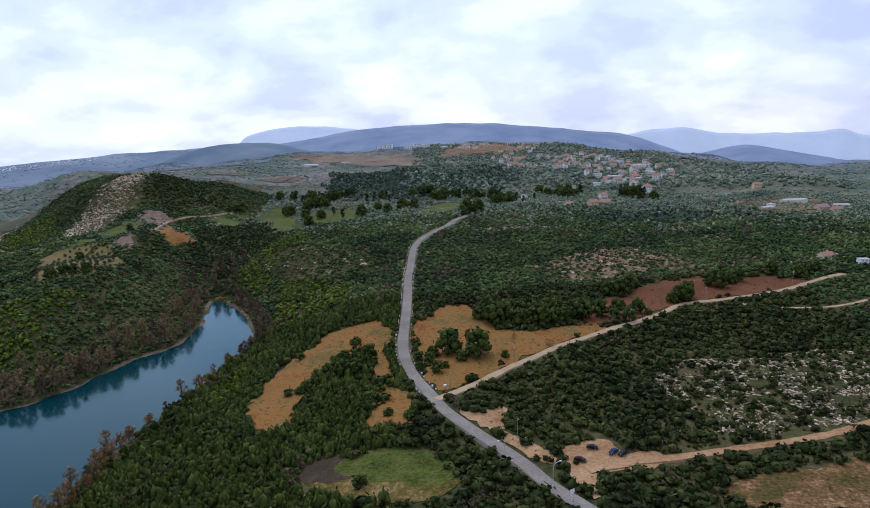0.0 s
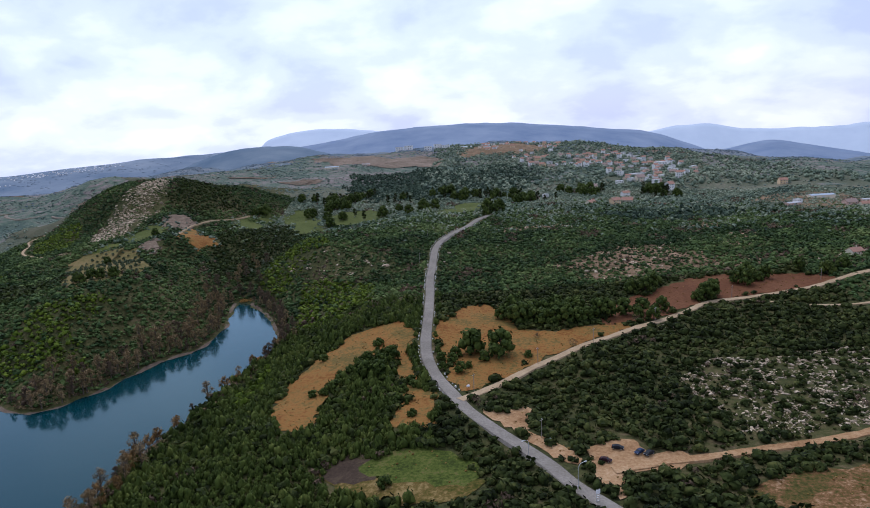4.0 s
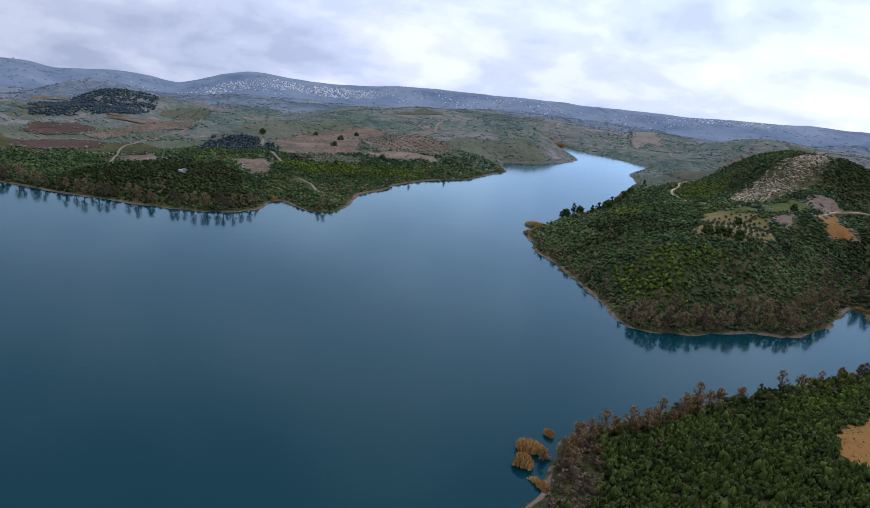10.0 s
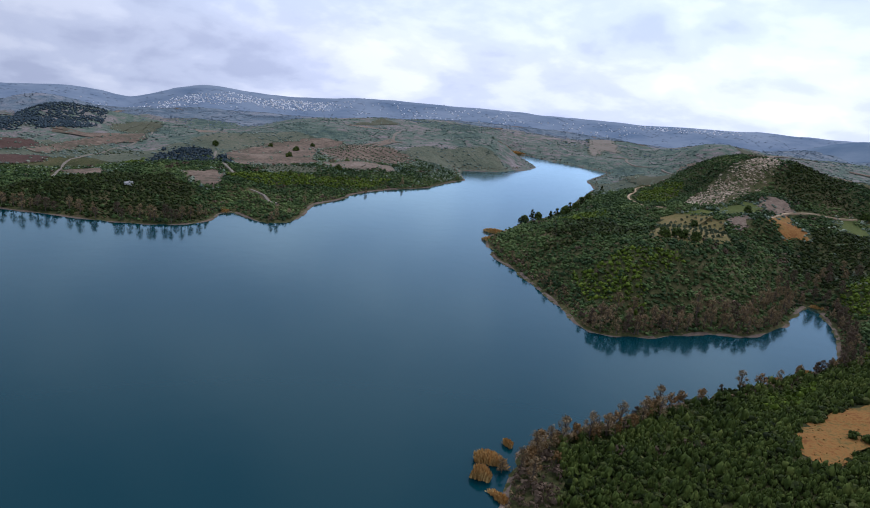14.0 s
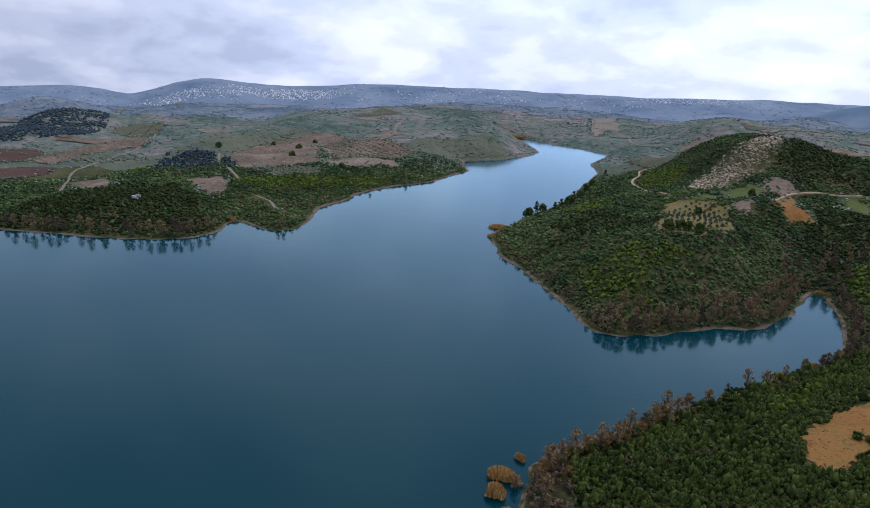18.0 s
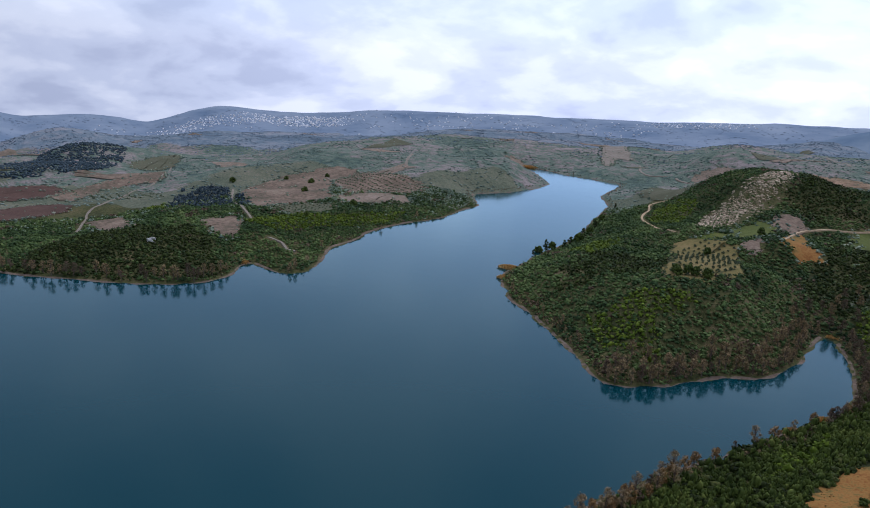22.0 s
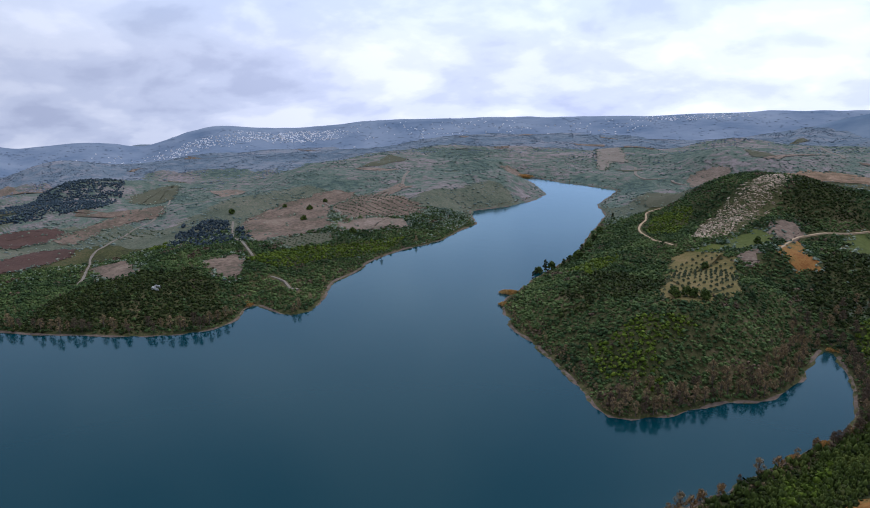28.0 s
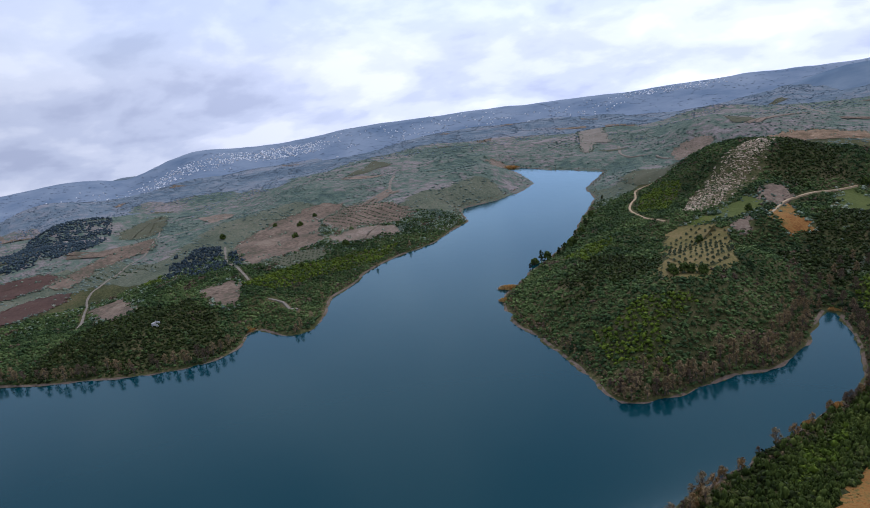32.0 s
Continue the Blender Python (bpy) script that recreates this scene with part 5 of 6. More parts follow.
def plant(kinds, places, label, category, group, lo=0.8, hi=1.2, seed=0, first=True):
    """Copies of the given trees at places; the last prototypes are taken away by moving them to the first places."""
    r = np.random.RandomState(seed)
    for i, (x, y) in enumerate(places):
        k = kinds[i % len(kinds)]
        s = r.uniform(lo, hi)
        m = pose(x, y, ground_at(x, y) - 0.1, 0, 0, r.uniform(0, 360)) @ Matrix.Diagonal((s, s, s * r.uniform(0.92, 1.1), 1))
        ob = copy_thing(k, m)
        tagged(ob, label, category, group)


def clear_away(kinds):
    for k in kinds:
        for o in (*k.children_recursive, k):
            bpy.data.objects.remove(o)


def beside(line, step, seed, lo, hi):
    u, v = along(line, step, seed, lo, hi)
    ok = bank(u, v) > 1.2
    return list(zip(u[ok], v[ok]))


WINTER = [tree("winter_tree", 100 + i, 11.5 + i * 0.9, 3.0 + 0.3 * i, 0.16, 520, 0.62, M_TWIG, 9, 0.2) for i in range(4)]
DUSKY = [tree("winter_tree", 120 + i, 10.5 + i * 0.9, 2.9 + 0.3 * i, 0.18, 520, 0.62, M_HEATH, 9, 0.2) for i in range(3)]
RUSTY = [tree("autumn_tree", 140 + i, 8.0 + i * 1.5, 3.2, 0.12, 640, 0.36, M_RUST, 8, 0.7) for i in range(3)]
PINE = [tree("pine_tree", 160 + i, 10.0 + 0.7 * i, 5.0 + 0.3 * i, 0.08, 640, 0.72, M_PINE, 12, heart=0.82) for i in range(4)]
CYPRESS = [tree("cypress_tree", 180 + i, 11.0 + i, 2.4, 0.1, 620, 0.4, M_SCRUB_DARK, 9, heart=0.75) for i in range(3)]
OLIVE = [tree("olive_tree", 200 + i, 3.6, 1.9, 0.22, 260, 0.3, M_OLIVE, 6, heart=0.75) for i in range(3)]
SHRUB = [tree("holm_bush", 220 + i, 3.6, 2.6, 0.04, 560, 0.34, M_PINE, 8, heart=0.8) for i in range(3)]
BARE = [tree("bare_bush", 240 + i, 4.2, 3.0, 0.06, 380, 0.3, M_TWIG, 9, 0.3) for i in range(2)]

head = beside(SHORE_HEADLAND[:8], 5.5, 31, 3, 9) + beside(SHORE_HEADLAND[:8], 7.5, 32, 9, 17) + beside(SHORE_HEADLAND[:7], 10.0, 36, 16, 25)
plant(WINTER + DUSKY[:1], head, "tall winter tree with tan twigs on the headland bank", "tree", "winter trees on the headland", 0.65, 1.15, 1)
plant(DUSKY + WINTER[:1], beside(SHORE_NEAR[12:], 4.6, 33, 3, 10), "brown leafless tree on the inlet bank", "tree", "winter trees on the inlet bank", 0.7, 1.1, 2)
plant(DUSKY + WINTER[:2], [(-215, 566), (-210, 580), (-205, 596), (-200, 612), (-196, 590), (-203, 633), (-190, 575), (-192, 604), (-185, 620), (-198, 650), (-176, 590), (-183, 640), (-180, 572)],
      "brown leafless tree at the head of the inlet", "tree", "winter trees on the inlet bank", 0.8, 1.25, 3)
plant(WINTER[:2] + DUSKY[:1], beside(SHORE_HEADLAND[7:13], 9.0, 34, 5, 11), "small tan winter tree on the headland bank", "tree", "winter trees on the headland", 0.4, 0.7, 4)
near_row = [(-150, 176), (-146, 186), (-150, 196), (-148, 210), (-151, 222), (-146, 232), (-150, 246), (-147, 262), (-150, 276), (-146, 290), (-148, 303), (-143, 316), (-141, 332), (-137, 345), (-134, 362), (-131, 380), (-129, 402), (-126, 418)]
plant([WINTER[0], RUSTY[0], DUSKY[0], WINTER[2], RUSTY[1]], near_row, "autumn tree with thin rusty leaves on the near bank", "tree", "trees on the near bank", 0.6, 1.0, 5)
bank_row = beside(SHORE_NEAR[6:10], 5.0, 37, 3, 11)
plant([WINTER[1], RUSTY[2], WINTER[3], RUSTY[0]], bank_row, "tan and rusty tree on the near bank", "tree", "trees on the near bank", 0.75, 1.15, 23)
plant(RUSTY, [(-147, 302), (-140, 196), (-143, 226), (-122, 432), (-120, 440)], "rust-orange leafy tree on the near bank", "tree", "trees on the near bank", 0.6, 0.9, 6)
plant(WINTER + DUSKY, beside(SHORE_FAR[20:27], 6.5, 35, 4, 13), "brown winter tree on the far bank", "tree", "winter trees on the far bank", 0.7, 1.15, 7)
plant(WINTER[:2], [(-545, 283), (-542, 276), (-640, 445), (-596, 340), (-668, 520)], "tan winter tree on the far bank", "tree", "winter trees on the far bank", 0.6, 0.9, 8)
plant(CYPRESS[:2] + PINE[:1], [(-474, 530), (-478, 540), (-482, 547), (-480, 556), (-484, 561), (-481, 568), (-474, 580), (-472, 588), (-479, 612), (-486, 622), (-496, 640), (-508, 668), (-516, 690), (-526, 700), (-545, 740), (-590, 830)],
      "dark evergreen tree at the headland waterline", "tree", "evergreens on the headland shore", 0.7, 1.1, 9)
plant(PINE, [(6, 343), (21, 334)], "broad dark green pine in the ochre field", "tree", "pines by the road", 1.2, 1.35, 10)
plant(PINE[:2], [(34, 329), (-4, 330), (4, 322), (-2, 340), (12, 330), (-10, 335), (-9, 322), (0, 316), (-12, 348)], "smaller dark evergreen in the ochre field", "tree", "pines by the road", 0.35, 0.62, 11)
plant(PINE, [(26, 401), (32, 393), (37, 388), (43, 386), (49, 383), (55, 380), (61, 377), (67, 378), (73, 379), (80, 383), (86, 386), (34, 404), (42, 400), (50, 395), (58, 393), (66, 392), (46, 408), (60, 406), (72, 400)],
      "dark pine in the dense grove behind the field", "tree", "pines in the grove", 0.8, 1.1, 12)
plant(PINE, [(113, 437), (121, 434), (128, 442), (96, 388), (103, 382), (107, 390), (110, 376), (119, 391), (146, 410), (152, 413), (158, 416), (186, 433), (196, 440), (181, 438), (192, 447), (203, 446), (240, 440), (255, 450), (230, 455)],
      "dark pine at the edge of the red field", "tree", "pines by the red field", 0.65, 1.0, 13)
plant(BARE, [(59, 343), (42, 358), (100, 377)], "rounded leafless brown bush in the stubble", "bush", "bare bushes", 0.7, 1.1, 14)
plant(SHRUB, [(-45, 363), (-74, 351), (-71, 305), (-66, 306), (-61, 311), (-29, 286), (-21, 268), (-28, 216), (-24, 308), (-56, 328), (-52, 334), (-60, 322), (-27, 297), (-22, 302)],
      "round dark evergreen bush in the stubble", "bush", "bushes in the stubble", 0.8, 1.3, 15)
plant(PINE[:3], [(-48, 338), (-41, 334), (-40, 320), (-36, 342), (-48, 322)], "dark pine in the clump inside the ochre field", "tree", "pines in the field clump", 0.6, 0.85, 16)
rows_ = [(-345 + 8.5 * (i % 13) + RNG.uniform(-0.7, 0.7), 456 + 9.5 * (i // 13) + 3.2 * (i % 13) + RNG.uniform(-0.8, 0.8)) for i in range(273)]
plot = [f[4] for f in FIELDS if f[0] == "olive_plot"][0]
rows_ = [p for p in rows_ if bool(inside(np.array([p[0]]), np.array([p[1]]), plot)[0])]
plant(OLIVE, rows_, "small grey-green olive tree in a planted row", "tree", "olive trees in rows", 0.6, 0.95, 17)
plant(PINE, [(-280, 486), (-275, 481), (-270, 488), (-264, 489), (-257, 493), (-254, 490), (-320, 606), (-314, 700)], "dark spreading tree at the edge of the olive plot", "tree", "trees by the olive plot", 0.6, 0.85, 18)
plant(PINE + CYPRESS[:1], [(-257, 897), (-262, 886), (-250, 892), (-88, 822), (-126, 850), (-140, 842), (-56, 841), (-40, 850), (-24, 856), (-110, 815), (-70, 860), (-160, 850), (-190, 880), (-150, 810), (41, 796), (36, 789), (47, 808), (53, 818), (40, 812)],
      "dark evergreen beside the far meadow", "tree", "trees by the meadow", 0.9, 1.3, 19)
wood = scatter(21, 13, (-240, 900, 330, 1260), lambda x, y: open_land(x, y, 4) & (waves(x, y, 140, 99) > 0.1) & (np.abs(x - 40) < 260))
plant(PINE + CYPRESS, list(zip(*wood))[:120], "dark pine in the wood below the village", "tree", "pines below the village", 0.8, 1.25, 20)
dark = scatter(22, 5.5, (-1010, 240, -770, 400), lambda x, y: inside(x, y, [(-873, 270), (-800, 290), (-780, 335), (-850, 385), (-990, 390), (-1000, 340)]) & open_land(x, y, 2) & (waves(x, y, 55, 89) > -0.5))
strew("woods", MID_KINDS, *dark, RNG.uniform(1.4, 3.0, len(dark[0])), M_HAZED_PINE, "dark pine wood in the hollow behind the far bank", "woods", RNG.uniform(0.9, 1.5, len(dark[0])), seed=31)
plant([SHRUB[0]], [(-985, 500), (-870, 470), (-960, 560), (-1010, 420), (-740, 470), (-700, 380), (-940, 520)], "lone bush in the fallow field", "bush", "bushes on the far bank", 1.4, 2.2, 22)
wood = scatter(23, 5.6, (-300, 700, 520, 1700), lambda x, y: among(x + 12 * waves(x, y, 60, 85), y + 12 * waves(y, x, 60, 86), [[(-188, 1260), (-39, 1383), (107, 1392), (160, 1193), (88, 1024), (-26, 914), (-139, 922)], [(169, 752), (242, 771), (313, 760), (261, 643), (205, 617), (175, 657)]]) & open_land(x, y, 3) & (waves(x, y, 45, 87) > -0.75))
strew("woods", MID_KINDS, *wood, RNG.uniform(1.8, 3.6, len(wood[0])), M_HAZED_PINE_WOOD, "dark pine wood on the slope below the village", "woods", RNG.uniform(0.8, 1.3, len(wood[0])), seed=32)
clear_away(WINTER + DUSKY + RUSTY + PINE + CYPRESS + OLIVE + SHRUB + BARE)

# orchard rows on the far bank, too many and too small to count
ox, oy = [], []
for ring, dx, dy in (([(-913, 548), (-943, 606), (-885, 634), (-792, 634), (-774, 599), (-790, 545), (-834, 517)], 7, 11), ([(-775, 363), (-773, 426), (-767, 456), (-711, 414), (-719, 365)], 8, 9),
                     ([(-1120, 205), (-1030, 230), (-960, 300), (-1040, 300)], 9, 12), ([(-930, 330), (-820, 330), (-800, 360), (-900, 395)], 8, 10)):
    gx, gy = np.meshgrid(np.arange(-1200, -690, dx), np.arange(180, 650, dy))
    gx, gy = gx.ravel() + RNG.uniform(-0.8, 0.8, gx.size) + gy.ravel() * 0.3 % dx, gy.ravel() + RNG.uniform(-0.8, 0.8, gx.size)
    m = inside(gx, gy, ring)
    ox.append(gx[m])
    oy.append(gy[m])
ox, oy = np.concatenate(ox), np.concatenate(oy)
strew("orchard_trees", MID_KINDS, ox, oy, RNG.uniform(1.3, 2.1, len(ox)), M_OLIVE, "rows of small orchard trees on terraces", "orchard", seed=30)


# ---- reeds ----
def reeds(x, y, wide, deep, tall, count, label, seed, turn=0):
    r = np.random.RandomState(seed)
    ang = r.uniform(0, 6.28, count)
    rad = np.sqrt(r.rand(count)) * (0.9 + 0.22 * np.sin(3 * ang + seed) + 0.16 * np.sin(7 * ang + 2 * seed)) * r.uniform(0.75, 1.12, count)
    bx, by = np.cos(ang) * rad * wide, np.sin(ang) * rad * deep
    h = tall * (1.1 - 0.35 * rad ** 2.5) * r.uniform(0.6, 1.2, count)
    a = r.uniform(0, 6.28, count)
    w = r.uniform(0.12, 0.26, count)
    lx, ly = bx * 0.16 + r.uniform(-0.4, 0.4, count), by * 0.16 + r.uniform(-0.4, 0.4, count)
    v = np.stack([np.stack([bx - np.cos(a) * w, by - np.sin(a) * w, np.full(count, -0.6)], -1), np.stack([bx + np.cos(a) * w, by + np.sin(a) * w, np.full(count, -0.6)], -1),
                  np.stack([bx + lx + np.cos(a) * w * 1.6, by + ly + np.sin(a) * w * 1.6, h * 0.8], -1), np.stack([bx + lx * 1.4, by + ly * 1.4, h], -1),
                  np.stack([bx + lx - np.cos(a) * w * 1.6, by + ly - np.sin(a) * w * 1.6, h * 0.8], -1)], 1).reshape(-1, 3)
    k = 5 * np.arange(count)
    f = np.concatenate([np.stack([k, k + 1, k + 2], -1), np.stack([k, k + 2, k + 4], -1), np.stack([k + 4, k + 2, k + 3], -1)])
    ob = new("reed_bed", tri_mesh("reed_bed", v, f, M_REED))
    ob.matrix_world = pose(x, y, 0.0, 0, 0, turn)
    return tagged(ob, label, "reeds", "reed beds")


reeds(-152, 166.5, 3.6, 3.0, 4.2, 900, "round clump of golden dry reeds standing in the lake", 1)
reeds(-158, 177, 6.2, 3.0, 3.8, 1100, "long clump of golden dry reeds at the near bank", 2, 25)
reeds(-163, 193, 2.4, 1.5, 2.4, 350, "small pale reed clump standing in the water", 3)
reeds(-138, 163, 4.5, 2.0, 1.8, 500, "low pinkish dry reeds on the near bank", 4)
reeds(-450, 470, 9.0, 4.0, 3.6, 900, "golden dry reed bed off the headland", 5, 35)
reeds(-429, 441, 5.0, 3.0, 3.4, 600, "small golden reed bed off the headland", 6, 35)
reeds(-128, 408, 6.0, 2.6, 3.0, 600, "rusty reed bed at the mouth of the inlet", 7, 80)
reeds(-133, 380, 5.0, 2.2, 2.6, 500, "rusty reed bed on the near bank", 8, 80)
reeds(-182, 566, 5.0, 4.0, 2.6, 600, "reddish reed bed at the head of the inlet", 9)
reeds(-590, 252, 7.0, 4.0, 2.6, 500, "reddish reed bed in the far cove", 10)
reeds(-955, 1030, 22.0, 12.0, 3.5, 900, "tan reed bed at the end of the river arm", 11)


# ---- small building blocks ----
def box(bm, x0, y0, z0, x1, y1, z1, bevel=0.0):
    made = bmesh.ops.create_cube(bm, size=1.0)["verts"]
    for v in made:
        v.co = Vector((x0 + (v.co.x + 0.5) * (x1 - x0), y0 + (v.co.y + 0.5) * (y1 - y0), z0 + (v.co.z + 0.5) * (z1 - z0)))
    if bevel:
        edges = list({e for v in made for e in v.link_edges})
        bmesh.ops.bevel(bm, geom=edges, offset=bevel, segments=2, affect="EDGES")


def boxed(*args):
    bm = bmesh.new()
    box(bm, *args)
    return bm


def plain(name, colour, rough=0.6, metal=0.0, grain=0.12):
    """A nearly even finish with slight dirt."""
    m, n, k, s = material(name, rough, metal)
    t = n.new("ShaderNodeTexNoise")
    t.inputs["Scale"].default_value, t.inputs["Detail"].default_value = 3.0, 6.0
    ramp = n.new("ShaderNodeValToRGB")
    ramp.color_ramp.elements[0].color = (*[c * (1 - grain) for c in colour], 1)
    ramp.color_ramp.elements[1].color = (*[min(1, c * (1 + grain)) for c in colour], 1)
    geo = n.new("ShaderNodeNewGeometry")
    k.new(geo.outputs["Position"], t.inputs["Vector"])
    k.new(t.outputs["Fac"], ramp.inputs["Fac"])
    k.new(ramp.outputs["Color"], s.inputs["Base Color"])
    return m


M_WALLS = [plain("white_plaster", (0.84, 0.82, 0.79)), plain("cream_plaster", (0.78, 0.68, 0.52)), plain("ochre_plaster", (0.68, 0.5, 0.3)), plain("pink_plaster", (0.68, 0.46, 0.37))]
M_ROOFS = [plain("clay_tiles", (0.36, 0.2, 0.14), 0.85, 0, 0.3), plain("old_clay_tiles", (0.30, 0.22, 0.18), 0.85, 0, 0.3), plain("grey_slab", (0.42, 0.42, 0.42), 0.9, 0, 0.2)]
M_PANE = plain("dark_pane", (0.02, 0.025, 0.03), 0.45)
M_SHEET = plain("pale_sheet_metal", (0.36, 0.42, 0.48), 0.6, 0.1, 0.3)
M_WOOD = plain("weathered_pole_wood", (0.3, 0.27, 0.23), 0.9, 0, 0.3)
M_STEEL = plain("galvanised_steel", (0.62, 0.63, 0.64), 0.45, 0.5)
M_TYRE = plain("tyre_rubber", (0.02, 0.02, 0.02), 0.9)
M_LAMPGLASS = plain("lamp_glass", (0.75, 0.77, 0.78), 0.3)
M_WHITE = plain("white_paint", (0.78, 0.78, 0.77), 0.6)
M_KERB = plain("whitewashed_stone", (0.55, 0.53, 0.49), 0.9, 0, 0.3)


def gable(w, d, h, over=0.5, rise=0.32):
    """A pitched roof of some thickness over a w x d plan whose walls are h high."""
    bm = bmesh.new()
    top = h + d * rise
    lines = []
    for z in (0.0, 0.22):
        lines.append([bm.verts.new(p) for p in ((-w / 2 - over, -d / 2 - over, h - over * 2 * rise + z), (w / 2 + over, -d / 2 - over, h - over * 2 * rise + z), (w / 2 + over, 0, top + z),
                                                (-w / 2 - over, 0, top + z), (-w / 2 - over, d / 2 + over, h - over * 2 * rise + z), (w / 2 + over, d / 2 + over, h - over * 2 * rise + z))])
    a, b = lines
    for f in ((b[0], b[1], b[2], b[3]), (b[3], b[2], b[5], b[4]), (a[3], a[2], a[1], a[0]), (a[4], a[5], a[2], a[3]), (a[0], a[1], b[1], b[0]), (a[5], a[4], b[4], b[5]),
              (a[1], a[2], b[2], b[1]), (a[2], a[5], b[5], b[2]), (a[3], a[0], b[0], b[3]), (a[4], a[3], b[3], b[4])):
        bm.faces.new(f)
    return bm


def gable_walls(w, d, h, rise=0.32):
    bm = bmesh.new()
    box(bm, -w / 2, -d / 2, -1.5, w / 2, d / 2, h)
    for s in (-1, 1):
        x0, x1 = s * w / 2, s * (w / 2 - 0.3)
        p = [bm.verts.new(q) for q in ((x0, -d / 2, h), (x0, d / 2, h), (x0, 0, h + d * rise), (x1, -d / 2, h), (x1, d / 2, h), (x1, 0, h + d * rise))]
        for f in ((p[0], p[1], p[2]), (p[5], p[4], p[3]), (p[0], p[3], p[4], p[1]), (p[1], p[4], p[5], p[2]), (p[2], p[5], p[3], p[0])):
            bm.faces.new(f)
    return bm


def house(w, d, storeys, wall, roof, flat=False):
    top = new("house")
    h = 2.9 * storeys
    part("wall", gable_walls(w, d, h) if not flat else boxed(-w / 2, -d / 2, -1.5, w / 2, d / 2, h), wall, top)
    if flat:
        part("roof", boxed(-w / 2 - 0.3, -d / 2 - 0.3, h, w / 2 + 0.3, d / 2 + 0.3, h + 0.3), roof, top)
    else:
        part("roof", gable(w, d, h), roof, top)
        part("chimney", boxed(w * 0.2, d * 0.12, h, w * 0.2 + 0.7, d * 0.12 + 0.7, h + d * 0.32 + 0.9), wall, top)
    for k in range(storeys):
        for sy in (-1, 1):
            for i in (-0.3, 0.05, 0.34):
                y0 = sy * d / 2
                if sy == -1 and k == 0 and i == 0.05:
                    part("door", boxed(w * i - 0.5, y0 - 0.06, 0, w * i + 0.5, y0 + 0.06, 2.1), M_ROOFS[1], top)
                    continue
                win = part("window", boxed(w * i - 0.65, y0 - 0.06, 0.9 + 2.9 * k, w * i + 0.65, y0 + 0.06, 2.3 + 2.9 * k), M_WHITE, top)
                part("pane", boxed(w * i - 0.52, y0 + sy * 0.02, 1.02 + 2.9 * k, w * i + 0.52, y0 + sy * 0.08, 2.18 + 2.9 * k), M_PANE, win)
    return top


def shed(w, d, h, roof, wall):
    top = new("shed")
    part("wall", gable_walls(w, d, h, 0.12), wall, top)
    part("roof", gable(w, d, h, 0.4, 0.12), roof, top)
    part("door", boxed(-2, -d / 2 - 0.08, 0, 2, -d / 2 + 0.08, min(3.2, h - 0.2)), M_STEEL, top)
    return top


HOUSES = [house(11, 8, 2, M_WALLS[0], M_ROOFS[0]), house(10, 8, 2, M_WALLS[0], M_ROOFS[2], True), house(12, 9, 1, M_WALLS[1], M_ROOFS[0]), house(10, 9, 2, M_WALLS[1], M_ROOFS[1]),
          house(11, 8, 2, M_WALLS[2], M_ROOFS[0]), house(9, 8, 3, M_WALLS[0], M_ROOFS[0]), house(13, 9, 1, M_WALLS[3], M_ROOFS[1]), house(12, 10, 2, M_WALLS[0], M_ROOFS[2], True)]
SAYS = ["white two-storey village house with a clay roof", "white flat-roofed village house", "low cream house with a clay roof", "cream village house with an old clay roof",
        "ochre village house with a clay roof", "tall white village house with a clay roof", "low pinkish house with an old clay roof", "broad white flat-roofed village building"]


def settle(kind, x, y, turn, scale=1.0, group="village houses", label=None):
    ob = copy_thing(HOUSES[kind], pose(x, y, ground_at(x, y) + 0.2, 0, 0, turn) @ Matrix.Scale(scale, 4))
    tagged(ob, label or SAYS[kind], "house", group)


for kind, x, y, turn, scale in ((4, 190, 812, 20, 1.0), (2, 213, 847, -15, 1.1), (5, 298, 955, 30, 1.15), (3, 197, 975, 10, 1.0), (1, 179, 959, -20, 1.0), (7, 288, 1095, 15, 1.3), (3, 275, 1020, 5, 1.2),
                                (7, 380, 1271, 12, 1.5), (6, 108, 924, 35, 0.9), (1, 125, 938, 0, 0.8), (2, 165, 830, 40, 0.9), (1, 240, 1000, 0, 1.0), (0, 225, 905, 20, 0.9), (5, 345, 1060, -10, 1.0),
                                (6, 424, 742, 10, 1.0), (2, 436, 735, 0, 0.8), (1, 385, 775, 25, 0.8), (2, 286, 490, 15, 0.8), (1, 299, 466, 0, 0.7), (4, 455, 960, 0, 1.0)):
    settle(kind, x, y, turn, scale)
vr = np.random.RandomState(44)
made = []
VILLAGE = [(132, 1633), (217, 1650), (300, 1640), (417, 1699), (462, 1452), (420, 1170), (343, 1000), (255, 990), (232, 1147), (194, 1259), (140, 1386)]
UPPER = [(60, 1700), (200, 1640), (290, 1700), (300, 1950), (200, 2150), (80, 2000)]
